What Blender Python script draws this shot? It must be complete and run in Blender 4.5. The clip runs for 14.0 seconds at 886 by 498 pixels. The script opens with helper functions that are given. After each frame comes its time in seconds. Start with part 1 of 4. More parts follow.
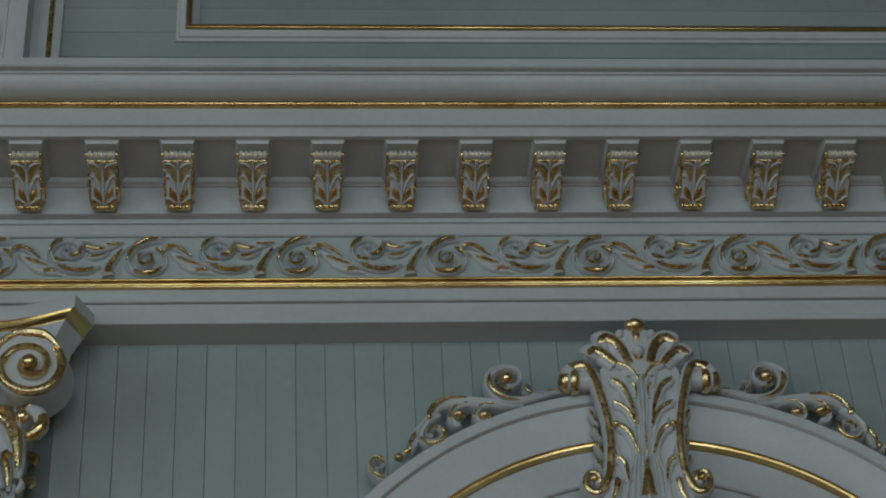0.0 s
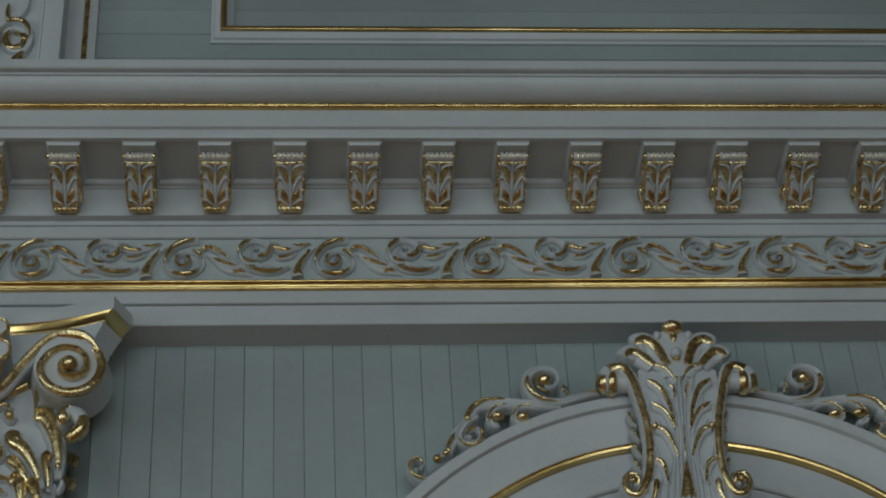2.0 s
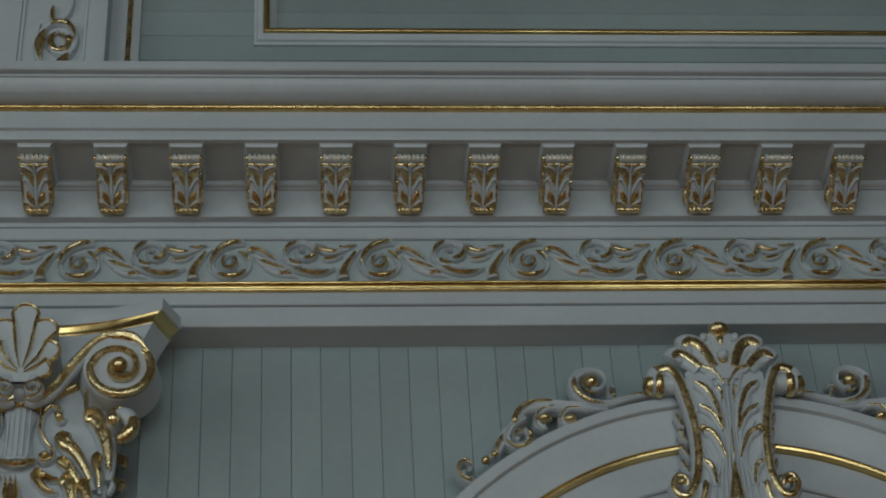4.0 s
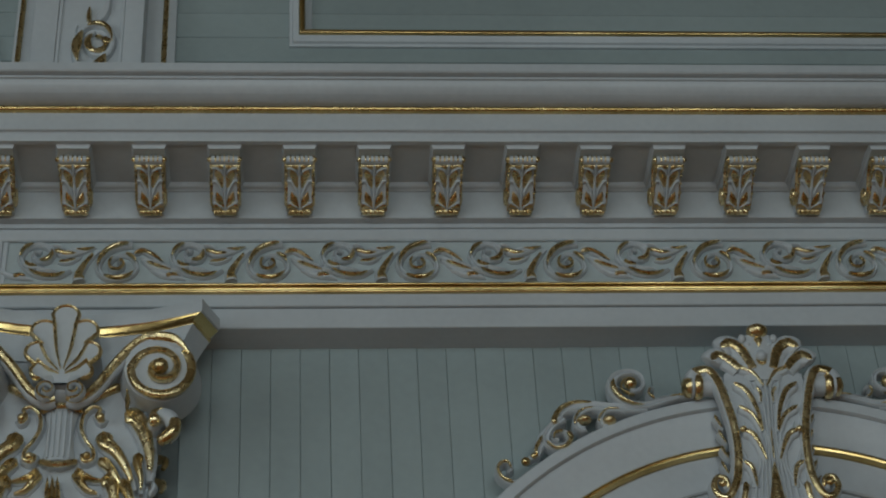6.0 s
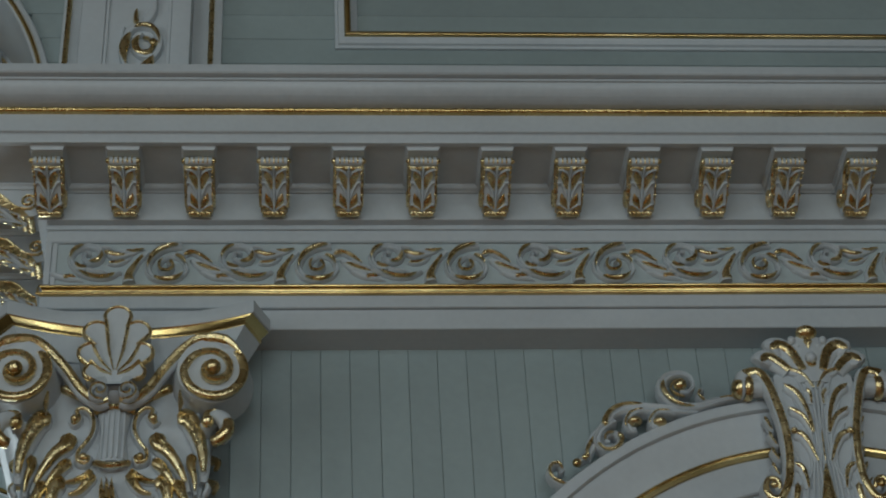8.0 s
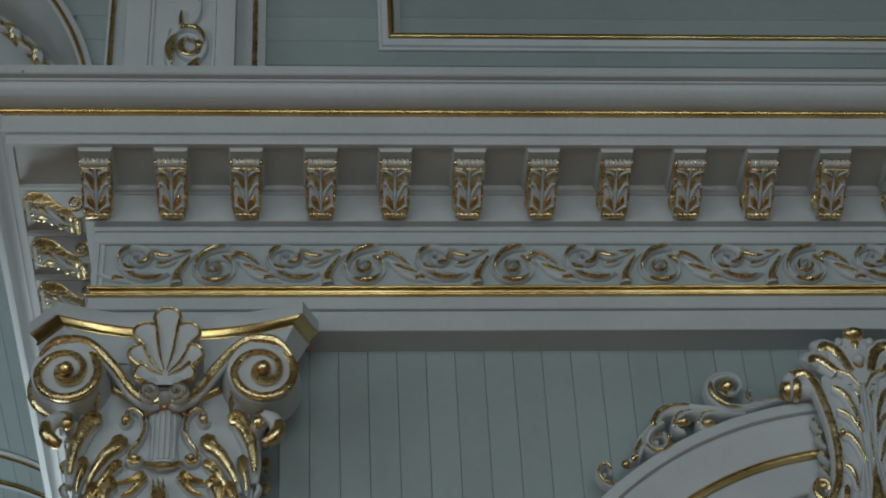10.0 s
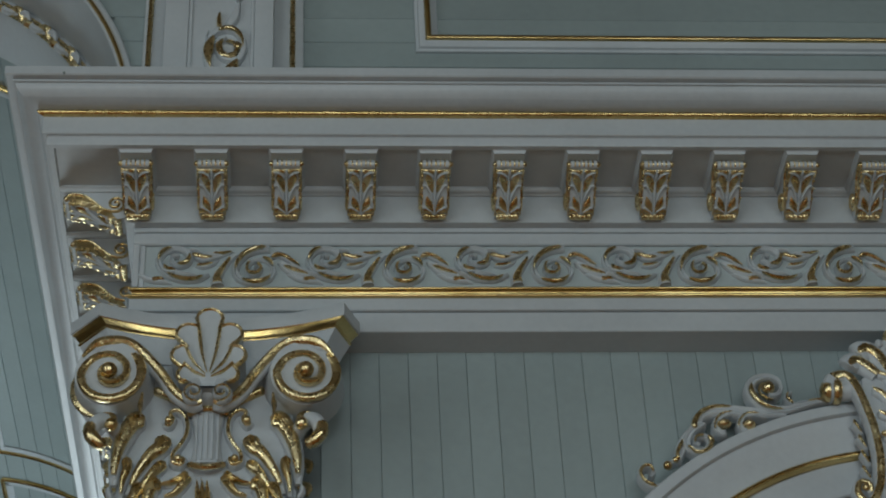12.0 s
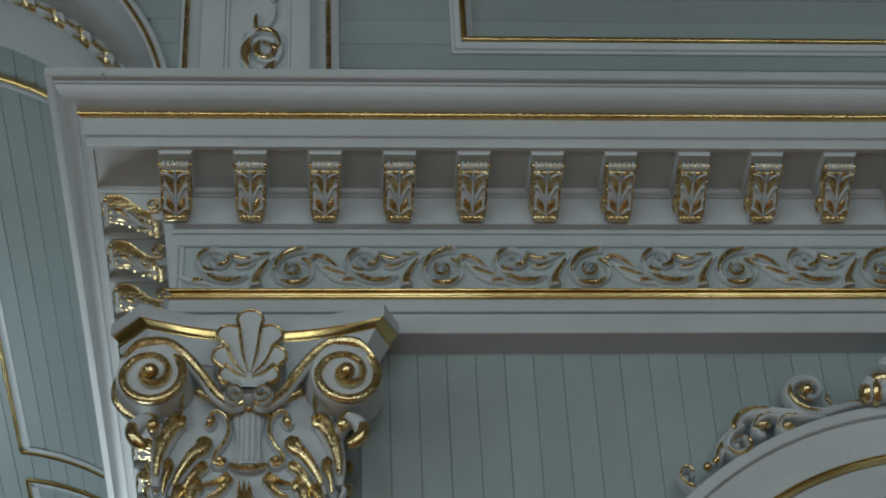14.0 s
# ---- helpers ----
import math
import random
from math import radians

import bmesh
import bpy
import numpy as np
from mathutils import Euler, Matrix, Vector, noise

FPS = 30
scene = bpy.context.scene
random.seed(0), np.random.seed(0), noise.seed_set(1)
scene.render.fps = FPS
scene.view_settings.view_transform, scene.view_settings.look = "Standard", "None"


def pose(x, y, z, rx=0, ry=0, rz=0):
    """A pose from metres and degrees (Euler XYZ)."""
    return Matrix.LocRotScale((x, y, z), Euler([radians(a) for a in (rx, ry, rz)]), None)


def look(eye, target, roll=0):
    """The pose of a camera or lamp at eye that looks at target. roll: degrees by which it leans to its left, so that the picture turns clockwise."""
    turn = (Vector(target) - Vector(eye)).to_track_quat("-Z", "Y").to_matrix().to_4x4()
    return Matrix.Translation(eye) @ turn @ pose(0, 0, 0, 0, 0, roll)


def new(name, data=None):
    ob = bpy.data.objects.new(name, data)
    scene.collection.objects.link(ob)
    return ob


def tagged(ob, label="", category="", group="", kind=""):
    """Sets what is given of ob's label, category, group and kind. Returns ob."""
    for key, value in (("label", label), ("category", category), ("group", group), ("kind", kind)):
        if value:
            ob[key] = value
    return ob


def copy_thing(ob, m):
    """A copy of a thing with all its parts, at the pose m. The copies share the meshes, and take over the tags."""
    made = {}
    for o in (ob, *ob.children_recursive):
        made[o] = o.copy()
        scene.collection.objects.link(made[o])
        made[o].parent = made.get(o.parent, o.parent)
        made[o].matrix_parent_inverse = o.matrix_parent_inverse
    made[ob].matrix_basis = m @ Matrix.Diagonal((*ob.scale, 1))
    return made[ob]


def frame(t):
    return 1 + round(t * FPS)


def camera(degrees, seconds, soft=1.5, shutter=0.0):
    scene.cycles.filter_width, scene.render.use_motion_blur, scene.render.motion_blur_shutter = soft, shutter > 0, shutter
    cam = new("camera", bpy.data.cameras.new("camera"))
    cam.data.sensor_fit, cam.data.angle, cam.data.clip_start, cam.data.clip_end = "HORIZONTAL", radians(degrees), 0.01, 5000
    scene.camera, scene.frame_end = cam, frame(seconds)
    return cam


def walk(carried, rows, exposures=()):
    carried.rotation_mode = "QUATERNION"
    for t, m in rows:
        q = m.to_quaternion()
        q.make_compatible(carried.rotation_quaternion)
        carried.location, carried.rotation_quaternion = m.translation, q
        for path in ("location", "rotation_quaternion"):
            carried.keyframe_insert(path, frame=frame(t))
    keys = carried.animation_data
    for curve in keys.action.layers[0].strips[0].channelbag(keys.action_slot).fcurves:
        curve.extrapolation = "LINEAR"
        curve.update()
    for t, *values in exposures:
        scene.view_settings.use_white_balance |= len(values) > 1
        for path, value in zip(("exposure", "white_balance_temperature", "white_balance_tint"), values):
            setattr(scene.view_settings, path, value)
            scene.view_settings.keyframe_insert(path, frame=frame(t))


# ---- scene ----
cam = camera(24.76, 14.0, soft=2.0)
PATH = [
    (0, (1.2997, -5.4879, 1.5308), (1.4545, -3.9193, 2.7618), -3.744),
    (0.5, (1.2773, -5.4876, 1.5314), (1.4311, -3.9192, 2.7628), -3.714),
    (1, (1.2525, -5.4874, 1.5320), (1.4054, -3.9191, 2.7637), -3.685),
    (1.5, (1.2227, -5.4871, 1.5325), (1.3748, -3.9190, 2.7646), -3.655),
    (2, (1.1886, -5.4869, 1.5330), (1.3398, -3.9189, 2.7654), -3.626),
    (2.5, (1.1556, -5.4866, 1.5335), (1.3059, -3.9189, 2.7662), -3.596),
    (3, (1.1166, -5.4864, 1.5340), (1.2660, -3.9188, 2.7670), -3.567),
    (3.5, (1.0786, -5.4862, 1.5344), (1.2272, -3.9188, 2.7678), -3.538),
    (6, (0.9314, -5.4854, 1.5359), (1.0755, -3.9190, 2.7710), -3.390),
    (6.5, (0.8944, -5.4853, 1.5361), (1.0376, -3.9191, 2.7715), -3.361),
    (7, (0.8543, -5.4852, 1.5362), (0.9967, -3.9192, 2.7720), -3.331),
    (7.5, (0.8171, -5.4851, 1.5363), (0.9586, -3.9193, 2.7725), -3.302),
    (8, (0.7792, -5.4851, 1.5364), (0.9198, -3.9194, 2.7729), -3.272),
    (10.5, (0.6025, -5.4850, 1.5364), (0.7387, -3.9203, 2.7746), -3.125),
    (11, (0.5730, -5.4850, 1.5363), (0.7083, -3.9205, 2.7748), -3.095),
    (11.5, (0.5417, -5.4851, 1.5361), (0.6761, -3.9207, 2.7750), -3.066),
    (12, (0.5117, -5.4851, 1.5360), (0.6452, -3.9210, 2.7751), -3.037),
    (12.5, (0.4809, -5.4852, 1.5357), (0.6136, -3.9213, 2.7753), -3.007),
    (13, (0.4504, -5.4853, 1.5355), (0.5822, -3.9215, 2.7754), -2.978),
    (13.5, (0.4195, -5.4854, 1.5352), (0.5504, -3.9219, 2.7754), -2.948),
    (14, (0.3944, -5.4856, 1.5349), (0.5245, -3.9222, 2.7754), -2.919),
]
walk(cam, [(t, look(eye, target, roll)) for t, eye, target, roll in PATH], exposures=[(0, 0.0), (8, -0.04), (11, 0.02), (14, 0.12)])

# ---- light ----
world = bpy.data.worlds.new("world")
scene.world = world
world.use_nodes = True
sky = world.node_tree.nodes.new("ShaderNodeTexSky")
sky.sky_type = 'NISHITA'
sky.sun_disc = False
sky.sun_elevation, sky.sun_rotation = radians(40), radians(-60)
backing = world.node_tree.nodes["Background"]
backing.inputs["Strength"].default_value = 0.1
world.node_tree.links.new(sky.outputs[0], backing.inputs["Color"])
scene.view_settings.exposure = 0.0


def window_light(name, place, target, w, h, watts, colour):
    d = bpy.data.lights.new(name, 'AREA')
    d.shape, d.size, d.size_y, d.energy, d.color = 'RECTANGLE', w, h, watts, colour
    ob = new(name, d)
    ob.matrix_world = look(place, target)
    return ob


# daylight in the openings of the tall windows of the hall
DAY = (0.862, 0.975, 1.0)
SILL, HEAD = 2.1, 7.1
WEST_SILL, WEST_HEAD = 1.6, 6.4
for yy in (-8.6, -6.0):
    window_light("window_light", (-6.95, yy, (WEST_SILL + WEST_HEAD) / 2), (0, yy, (WEST_SILL + WEST_HEAD) / 2), 1.9, WEST_HEAD - WEST_SILL - 0.1, 92, DAY)
for xx in (-2.2, 1.0, 4.2):
    window_light("window_light", (xx, -9.95, (SILL + HEAD) / 2), (xx, 0, (SILL + HEAD) / 2), 1.9, HEAD - SILL - 0.1, 86, DAY)
window_light("bay_window_light", (-1.29, 5.59, 3.9), (-0.4, 2.0, 4.5), 1.7, 2.8, 125, (0.80, 0.95, 1.0))


# ---- materials ----
def material(name, colour, rough=0.5, metal=0.0, vary=0.12, scale=3.0, bump=0.15, grain=60.0, warm=None, stretch=(1, 1, 1), spec=0.5, island=0.0):
    m = bpy.data.materials.new(name)
    m.use_nodes = True
    n, l = m.node_tree.nodes, m.node_tree.links
    b = n["Principled BSDF"]
    tc = n.new("ShaderNodeTexCoord")
    mp = n.new("ShaderNodeMapping")
    mp.inputs["Scale"].default_value = stretch
    geo = n.new("ShaderNodeNewGeometry")
    l.new(geo.outputs["Position"], mp.inputs["Vector"])
    big, small = n.new("ShaderNodeTexNoise"), n.new("ShaderNodeTexNoise")
    big.inputs["Scale"].default_value, small.inputs["Scale"].default_value = scale, grain
    big.inputs["Detail"].default_value, small.inputs["Detail"].default_value = 5, 4
    for t in (big, small):
        l.new(mp.outputs[0], t.inputs["Vector"])
    ramp = n.new("ShaderNodeValToRGB")
    dark = [c * (1 - vary) for c in colour]
    lite = [min(1, c * (1 + vary)) for c in colour]
    if warm:
        dark = warm
    ramp.color_ramp.elements[0].position, ramp.color_ramp.elements[1].position = 0.32, 0.68
    ramp.color_ramp.elements[0].color = (*dark, 1)
    ramp.color_ramp.elements[1].color = (*lite, 1)
    l.new(big.outputs[0], ramp.inputs[0])
    mix = n.new("ShaderNodeMix")
    mix.data_type, mix.blend_type = 'RGBA', 'OVERLAY'
    mix.inputs[0].default_value = 0.08
    l.new(ramp.outputs[0], mix.inputs[6])
    l.new(small.outputs[0], mix.inputs[7])
    last = mix.outputs[2]
    if island:
        info = n.new("ShaderNodeObjectInfo")
        mr = n.new("ShaderNodeMapRange")
        mr.inputs[3].default_value, mr.inputs[4].default_value = 1 - island, 1 + island
        l.new(info.outputs["Random"], mr.inputs[0])
        hsv = n.new("ShaderNodeHueSaturation")
        l.new(mr.outputs[0], hsv.inputs["Value"])
        l.new(last, hsv.inputs["Color"])
        last = hsv.outputs[0]
    l.new(last, b.inputs["Base Color"])
    rr = n.new("ShaderNodeMapRange")
    rr.inputs[3].default_value, rr.inputs[4].default_value = max(0, rough - 0.1), min(1, rough + 0.1)
    l.new(small.outputs[0], rr.inputs[0])
    l.new(rr.outputs[0], b.inputs["Roughness"])
    b.inputs["Metallic"].default_value = metal
    b.inputs["Specular IOR Level"].default_value = spec
    bp = n.new("ShaderNodeBump")
    bp.inputs["Strength"].default_value, bp.inputs["Distance"].default_value = bump, 0.004
    l.new(small.outputs[0], bp.inputs["Height"])
    l.new(bp.outputs[0], b.inputs["Normal"])
    return m


PAINT = material("pale_grey_paint", (0.47, 0.51, 0.54), 0.42, vary=0.06, scale=2.6, bump=0.06, grain=45)
BOARD = material("sage_grey_board_paint", (0.285, 0.345, 0.352), 0.45, vary=0.08, scale=1.8, bump=0.08, grain=30, island=0.045)
FRIEZE = material("pale_sage_paint", (0.40, 0.46, 0.475), 0.45, vary=0.05, scale=2.0, bump=0.06, grain=45)
GROOVE = material("dark_joint", (0.21, 0.25, 0.255), 0.8)
GOLD_BEAD = material("burnished_gold", (0.72, 0.55, 0.26), 0.21, metal=1.0, vary=0.10, scale=5, bump=0.05, grain=40, warm=(0.48, 0.33, 0.12))
GOLD = material("gold_leaf", (0.79, 0.66, 0.39), 0.20, metal=1.0, vary=0.08, scale=14, bump=0.34, grain=75, warm=(0.52, 0.38, 0.17))
nt = GOLD.node_tree
gb = nt.nodes["Principled BSDF"]
spots = nt.nodes.new("ShaderNodeTexNoise")
spots.inputs["Scale"].default_value, spots.inputs["Detail"].default_value = 38, 8
spot_range = nt.nodes.new("ShaderNodeMapRange")
spot_range.inputs[1].default_value, spot_range.inputs[2].default_value = 0.38, 0.66
spot_range.inputs[3].default_value, spot_range.inputs[4].default_value = 0.20, 0.38
nt.links.new(nt.nodes["Mapping"].outputs[0], spots.inputs["Vector"])
nt.links.new(spots.outputs[0], spot_range.inputs[0])
nt.links.new(spot_range.outputs[0], gb.inputs["Roughness"])
GOLD_WORN = material("rubbed_gold", (0.62, 0.46, 0.20), 0.26, metal=1.0, vary=0.10, scale=5, bump=0.10, grain=40, warm=(0.42, 0.28, 0.10))
nt = GOLD_WORN.node_tree
wear = nt.nodes.new("ShaderNodeTexNoise")
wear.inputs["Scale"].default_value, wear.inputs["Detail"].default_value = 7, 7
wear_ramp = nt.nodes.new("ShaderNodeValToRGB")
wear_ramp.color_ramp.elements[0].position, wear_ramp.color_ramp.elements[1].position = 0.63, 0.74
rubbed = nt.nodes.new("ShaderNodeMix")
rubbed.data_type = 'RGBA'
rubbed.inputs[7].default_value = (0.27, 0.23, 0.15, 1)
bare = nt.nodes.new("ShaderNodeMath")
bare.operation = 'SUBTRACT'
bare.inputs[0].default_value = 1.0
wb = nt.nodes["Principled BSDF"]
nt.links.new(nt.nodes["Mapping"].outputs[0], wear.inputs["Vector"])
nt.links.new(wear.outputs[0], wear_ramp.inputs[0])
nt.links.new(wear_ramp.outputs[0], rubbed.inputs[0])
nt.links.new(wb.inputs["Base Color"].links[0].from_socket, rubbed.inputs[6])
nt.links.new(rubbed.outputs[2], wb.inputs["Base Color"])
nt.links.new(wear_ramp.outputs[0], bare.inputs[1])
nt.links.new(bare.outputs[0], wb.inputs["Metallic"])
FLOOR = material("oak_floor", (0.43, 0.175, 0.035), 0.45, vary=0.25, scale=2, grain=25, stretch=(1, 8, 1))
PLASTER = material("wall_plaster", (0.145, 0.118, 0.080), 0.8, vary=0.08)


# ---- helpers ----
def part(name, bm, mat, parent=None, label="", smooth=True):
    bmesh.ops.recalc_face_normals(bm, faces=bm.faces)
    me = bpy.data.meshes.new(name)
    bm.to_mesh(me)
    bm.free()
    me.materials.append(mat)
    if smooth:
        me.shade_smooth()
        me.set_sharp_from_angle(angle=radians(38))
    ob = new(name, me)
    if parent:
        ob.parent = parent
    if label:
        tagged(ob, label)
    return ob


def thing(name, label, category, group="", kind="", place=(0, 0, 0)):
    ob = new(name)
    ob.empty_display_size = 0.1
    ob.location = place
    return tagged(ob, label, category, group, kind)


def box(bm, x0, x1, y0, y1, z0, z1, bevel=0.0):
    v = [bm.verts.new((x, y, z)) for x in (x0, x1) for y in (y0, y1) for z in (z0, z1)]
    fs = [bm.faces.new([v[i] for i in f]) for f in ((0, 1, 3, 2), (4, 6, 7, 5), (0, 4, 5, 1), (2, 3, 7, 6), (0, 2, 6, 4), (1, 5, 7, 3))]
    if bevel:
        es = list({e for f in fs for e in f.edges})
        bmesh.ops.bevel(bm, geom=es, offset=bevel, segments=2, affect='EDGES', profile=0.6)


def rings(bm, loops, closed=True, caps=True):
    """Skin a list of vertex loops (each a list of 3D points)."""
    vs = [[bm.verts.new(p) for p in lp] for lp in loops]
    n = len(vs[0])
    for a, b in zip(vs, vs[1:]):
        for i in range(n if closed else n - 1):
            j = (i + 1) % n
            bm.faces.new((a[i], a[j], b[j], b[i]))
    if caps:
        bm.faces.new(vs[0][::-1])
        bm.faces.new(vs[-1])
    return vs


XR, YB, MIT = 6.2, 4.6, 0.053


def moulding(name, prof, mat, parent, label="", back=None):
    """A profile of (projection, height) run along the front wall and mitred back along the return, there in another material if given."""
    front = [(XR, -d, z) for d, z in prof]
    corner = [(MIT - d, -d, z) for d, z in prof]
    rear = [(MIT - d, YB, z) for d, z in prof]
    bm = bmesh.new()
    if back:
        rings(bm, [corner, rear])
        part(name.replace("gold_", "return_"), bm, back, parent)
        bm = bmesh.new()
        rings(bm, [front, corner])
    else:
        rings(bm, [front, corner, rear])
    return part(name, bm, mat, parent, label)


def arc(c, r, a0, a1, n, ry=None):
    ry = r if ry is None else ry
    return [(c[0] + r * math.cos(radians(a0 + (a1 - a0) * i / n)), c[1] + ry * math.sin(radians(a0 + (a1 - a0) * i / n))) for i in range(n + 1)]


def smoothed(pts, n=6):
    """Catmull-Rom through 2D or 3D points."""
    p = [Vector((*q, 0)[:3]) if len(q) == 2 else Vector(q) for q in pts]
    p = [2 * p[0] - p[1]] + p + [2 * p[-1] - p[-2]]
    out = []
    for i in range(1, len(p) - 2):
        a, b, c, d = p[i - 1:i + 3]
        for k in range(n):
            t = k / n
            out.append(0.5 * (2 * b + (c - a) * t + (2 * a - 5 * b + 4 * c - d) * t * t + (3 * b - a - 3 * c + d) * t ** 3))
    out.append(p[-2])
    return out


def spiral(cx, cy, r0, r1, a0, turns, n=14):
    """A spiral from radius r0 at angle a0 to r1 after so many turns (negative: clockwise)."""
    k = max(6, int(abs(turns) * n))
    return [(cx + (r0 + (r1 - r0) * (i / k) ** 0.85) * math.cos(radians(a0 + 360 * turns * i / k)),
             cy + (r0 + (r1 - r0) * (i / k) ** 0.85) * math.sin(radians(a0 + 360 * turns * i / k))) for i in range(k + 1)]


def flat(y=0.0):
    return lambda u, v, w: (u, y - w, v)


def relief(bm, pts, width, height, to, n=6, base=0.0, hollow=0.0, sharp=1.0):
    """A raised strip along a 2D path. width, height: functions of 0..1 along it. to: maps (u, v, w) into space. hollow: a groove along its middle."""
    p = [Vector((q[0], q[1], 0)) for q in pts]
    total = len(p) - 1
    loops = []
    for i, q in enumerate(p):
        t = i / total
        d = p[min(i + 1, total)] - p[max(i - 1, 0)]
        d = d.normalized() if d.length > 1e-9 else Vector((1, 0, 0))
        nrm = Vector((-d.y, d.x, 0))
        w, h = max(width(t), 4e-4), max(height(t), 3e-4)
        loop = [to(*(q + nrm * w).xy, base - 0.004)]
        for k in range(n + 1):
            a = math.pi * k / n
            s = math.cos(a)
            hh = h * math.sin(a) ** sharp * (1 - hollow * math.exp(-(s * 2.6) ** 2))
            loop.append(to(*(q + nrm * w * s).xy, base + hh))
        loop.append(to(*(q - nrm * w).xy, base - 0.004))
        loops.append(loop)
    rings(bm, loops)


def taper(w, a=0.15, b=0.6):
    """A leaf's outline: swells to w, then runs to a point."""
    return lambda t: w * min(1, (t / a) ** 0.6 if t < a else 1) * (1 if t < b else max(0.0, 1 - ((t - b) / (1 - b)) ** 1.6))


def even(w, end=0.08):
    return lambda t: w * min(1, max(0.05, t / end) ** 0.5, max(0.05, (1 - t) / end) ** 0.5)


def comma(w, a=0.14):
    """A lobe: thin at its root, widening to a round head."""
    return lambda t: w * (a + (1 - a) * t ** 0.85) * (1 if t < 0.80 else math.sqrt(max(0.0, 1 - ((t - 0.80) / 0.2) ** 2)))


def lathe(bm, c, prof, n=18):
    """A turned body round a level axis through c: (way along x, radius) pairs."""
    rings(bm, [[(c[0] + a, c[1] + r * math.cos(2 * math.pi * k / n), c[2] + r * math.sin(2 * math.pi * k / n)) for k in range(n)] for a, r in prof])


def fade(w0, w1):
    return lambda t: w0 + (w1 - w0) * t


def ball(bm, c, r, seg=10, ry=None, rz=None):
    m = Matrix.Translation(c) @ Matrix.Diagonal((r, ry or r, rz or r, 1))
    bmesh.ops.create_uvsphere(bm, u_segments=seg, v_segments=max(6, seg // 2 + 2), radius=1, matrix=m)


def tube(bm, pts, r, n=8):
    """A round rod along 3D points; r a number or a function of 0..1."""
    p = [Vector(q) for q in pts]
    k = len(p) - 1
    loops = []
    ref = None
    for i, q in enumerate(p):
        d = (p[min(i + 1, k)] - p[max(i - 1, 0)]).normalized()
        if ref is None:
            ref = d.orthogonal().normalized()
        ref = (ref - d * ref.dot(d)).normalized()
        s = d.cross(ref)
        rr = r(i / k) if callable(r) else r
        loops.append([q + (ref * math.cos(2 * math.pi * j / n) + s * math.sin(2 * math.pi * j / n)) * max(rr, 3e-4) for j in range(n)])
    rings(bm, loops)


# ---- the hall's shell, around and behind the camera ----
def slab(name, x0, x1, y0, y1, z0, z1, mat, label, cat="wall"):
    bm = bmesh.new()
    box(bm, x0, x1, y0, y1, z0, z1)
    return tagged(part(name, bm, mat, smooth=False), label, cat, kind="structure")


slab("floor", -7.3, 7.3, -10.3, 6.7, -0.2, 0.0, FLOOR, "brown oak floor of the hall", "floor")
slab("ceiling", -7.3, 7.3, -10.3, 6.7, 9.6, 9.8, PLASTER, "pale plaster ceiling of the hall", "ceiling")
slab("wall_east", 7.0, 7.3, -10.3, 6.7, 0, 9.6, PLASTER, "plain pale hall wall")
slab("wall_far", -7.3, 7.3, 6.5, 6.7, 0, 9.6, PLASTER, "plain pale end wall behind the vault")


def pierced(name, along, fixed, thick, a0, a1, z0, z1, holes, label):
    """A wall with window openings cut through it."""
    bm = bmesh.new()
    cuts = sorted(holes)
    edge = a0
    def put(u0, u1, v0, v1):
        if along == "y":
            box(bm, fixed, fixed + thick, u0, u1, v0, v1)
        else:
            box(bm, u0, u1, fixed, fixed + thick, v0, v1)
    for c, w, lo, hi in cuts:
        put(edge, c - w / 2, z0, z1)
        put(c - w / 2, c + w / 2, z0, lo)
        put(c - w / 2, c + w / 2, hi, z1)
        edge = c + w / 2
    put(edge, a1, z0, z1)
    return tagged(part(name, bm, PLASTER, smooth=False), label, "wall", kind="structure")


pierced("wall_west", "y", -7.3, 0.3, -10.0, 6.7, 0, 9.6, [(yy, 2.0, WEST_SILL, WEST_HEAD) for yy in (-8.6, -6.0)], "plain pale hall wall with tall windows")
pierced("wall_south", "x", -10.3, 0.3, -7.3, 7.3, 0, 9.6, [(xx, 2.0, SILL, HEAD) for xx in (-2.2, 1.0, 4.2)], "plain pale hall wall with tall windows")

# ---- lower wall of upright boards ----
wall_lower = thing("wall_lower", "upright sage-grey tongue-and-groove boards under the entablature", "wall", kind="structure")
bm = bmesh.new()
box(bm, 0.47, XR, 0.012, 0.25, 0, 5.436)
part("backing", bm, GROOVE, wall_lower, smooth=False)
PITCH = 0.0970
X0 = 0.7465 - 2 * PITCH


def board_mesh(name, w, h, d, chamfer=0.005):
    """An upright board with chamfered long edges; origin at its lower left back corner."""
    bm = bmesh.new()
    sec = [(0.0004, d), (0.0004, 0.002), (0.0022, 0), (w - 0.0022, 0), (w - 0.0004, 0.002), (w - 0.0004, d)]
    rings(bm, [[(x, y, 0) for x, y in sec], [(x, y, h) for x, y in sec]])
    bmesh.ops.recalc_face_normals(bm, faces=bm.faces)
    me = bpy.data.meshes.new(name)
    bm.to_mesh(me)
    bm.free()
    return me


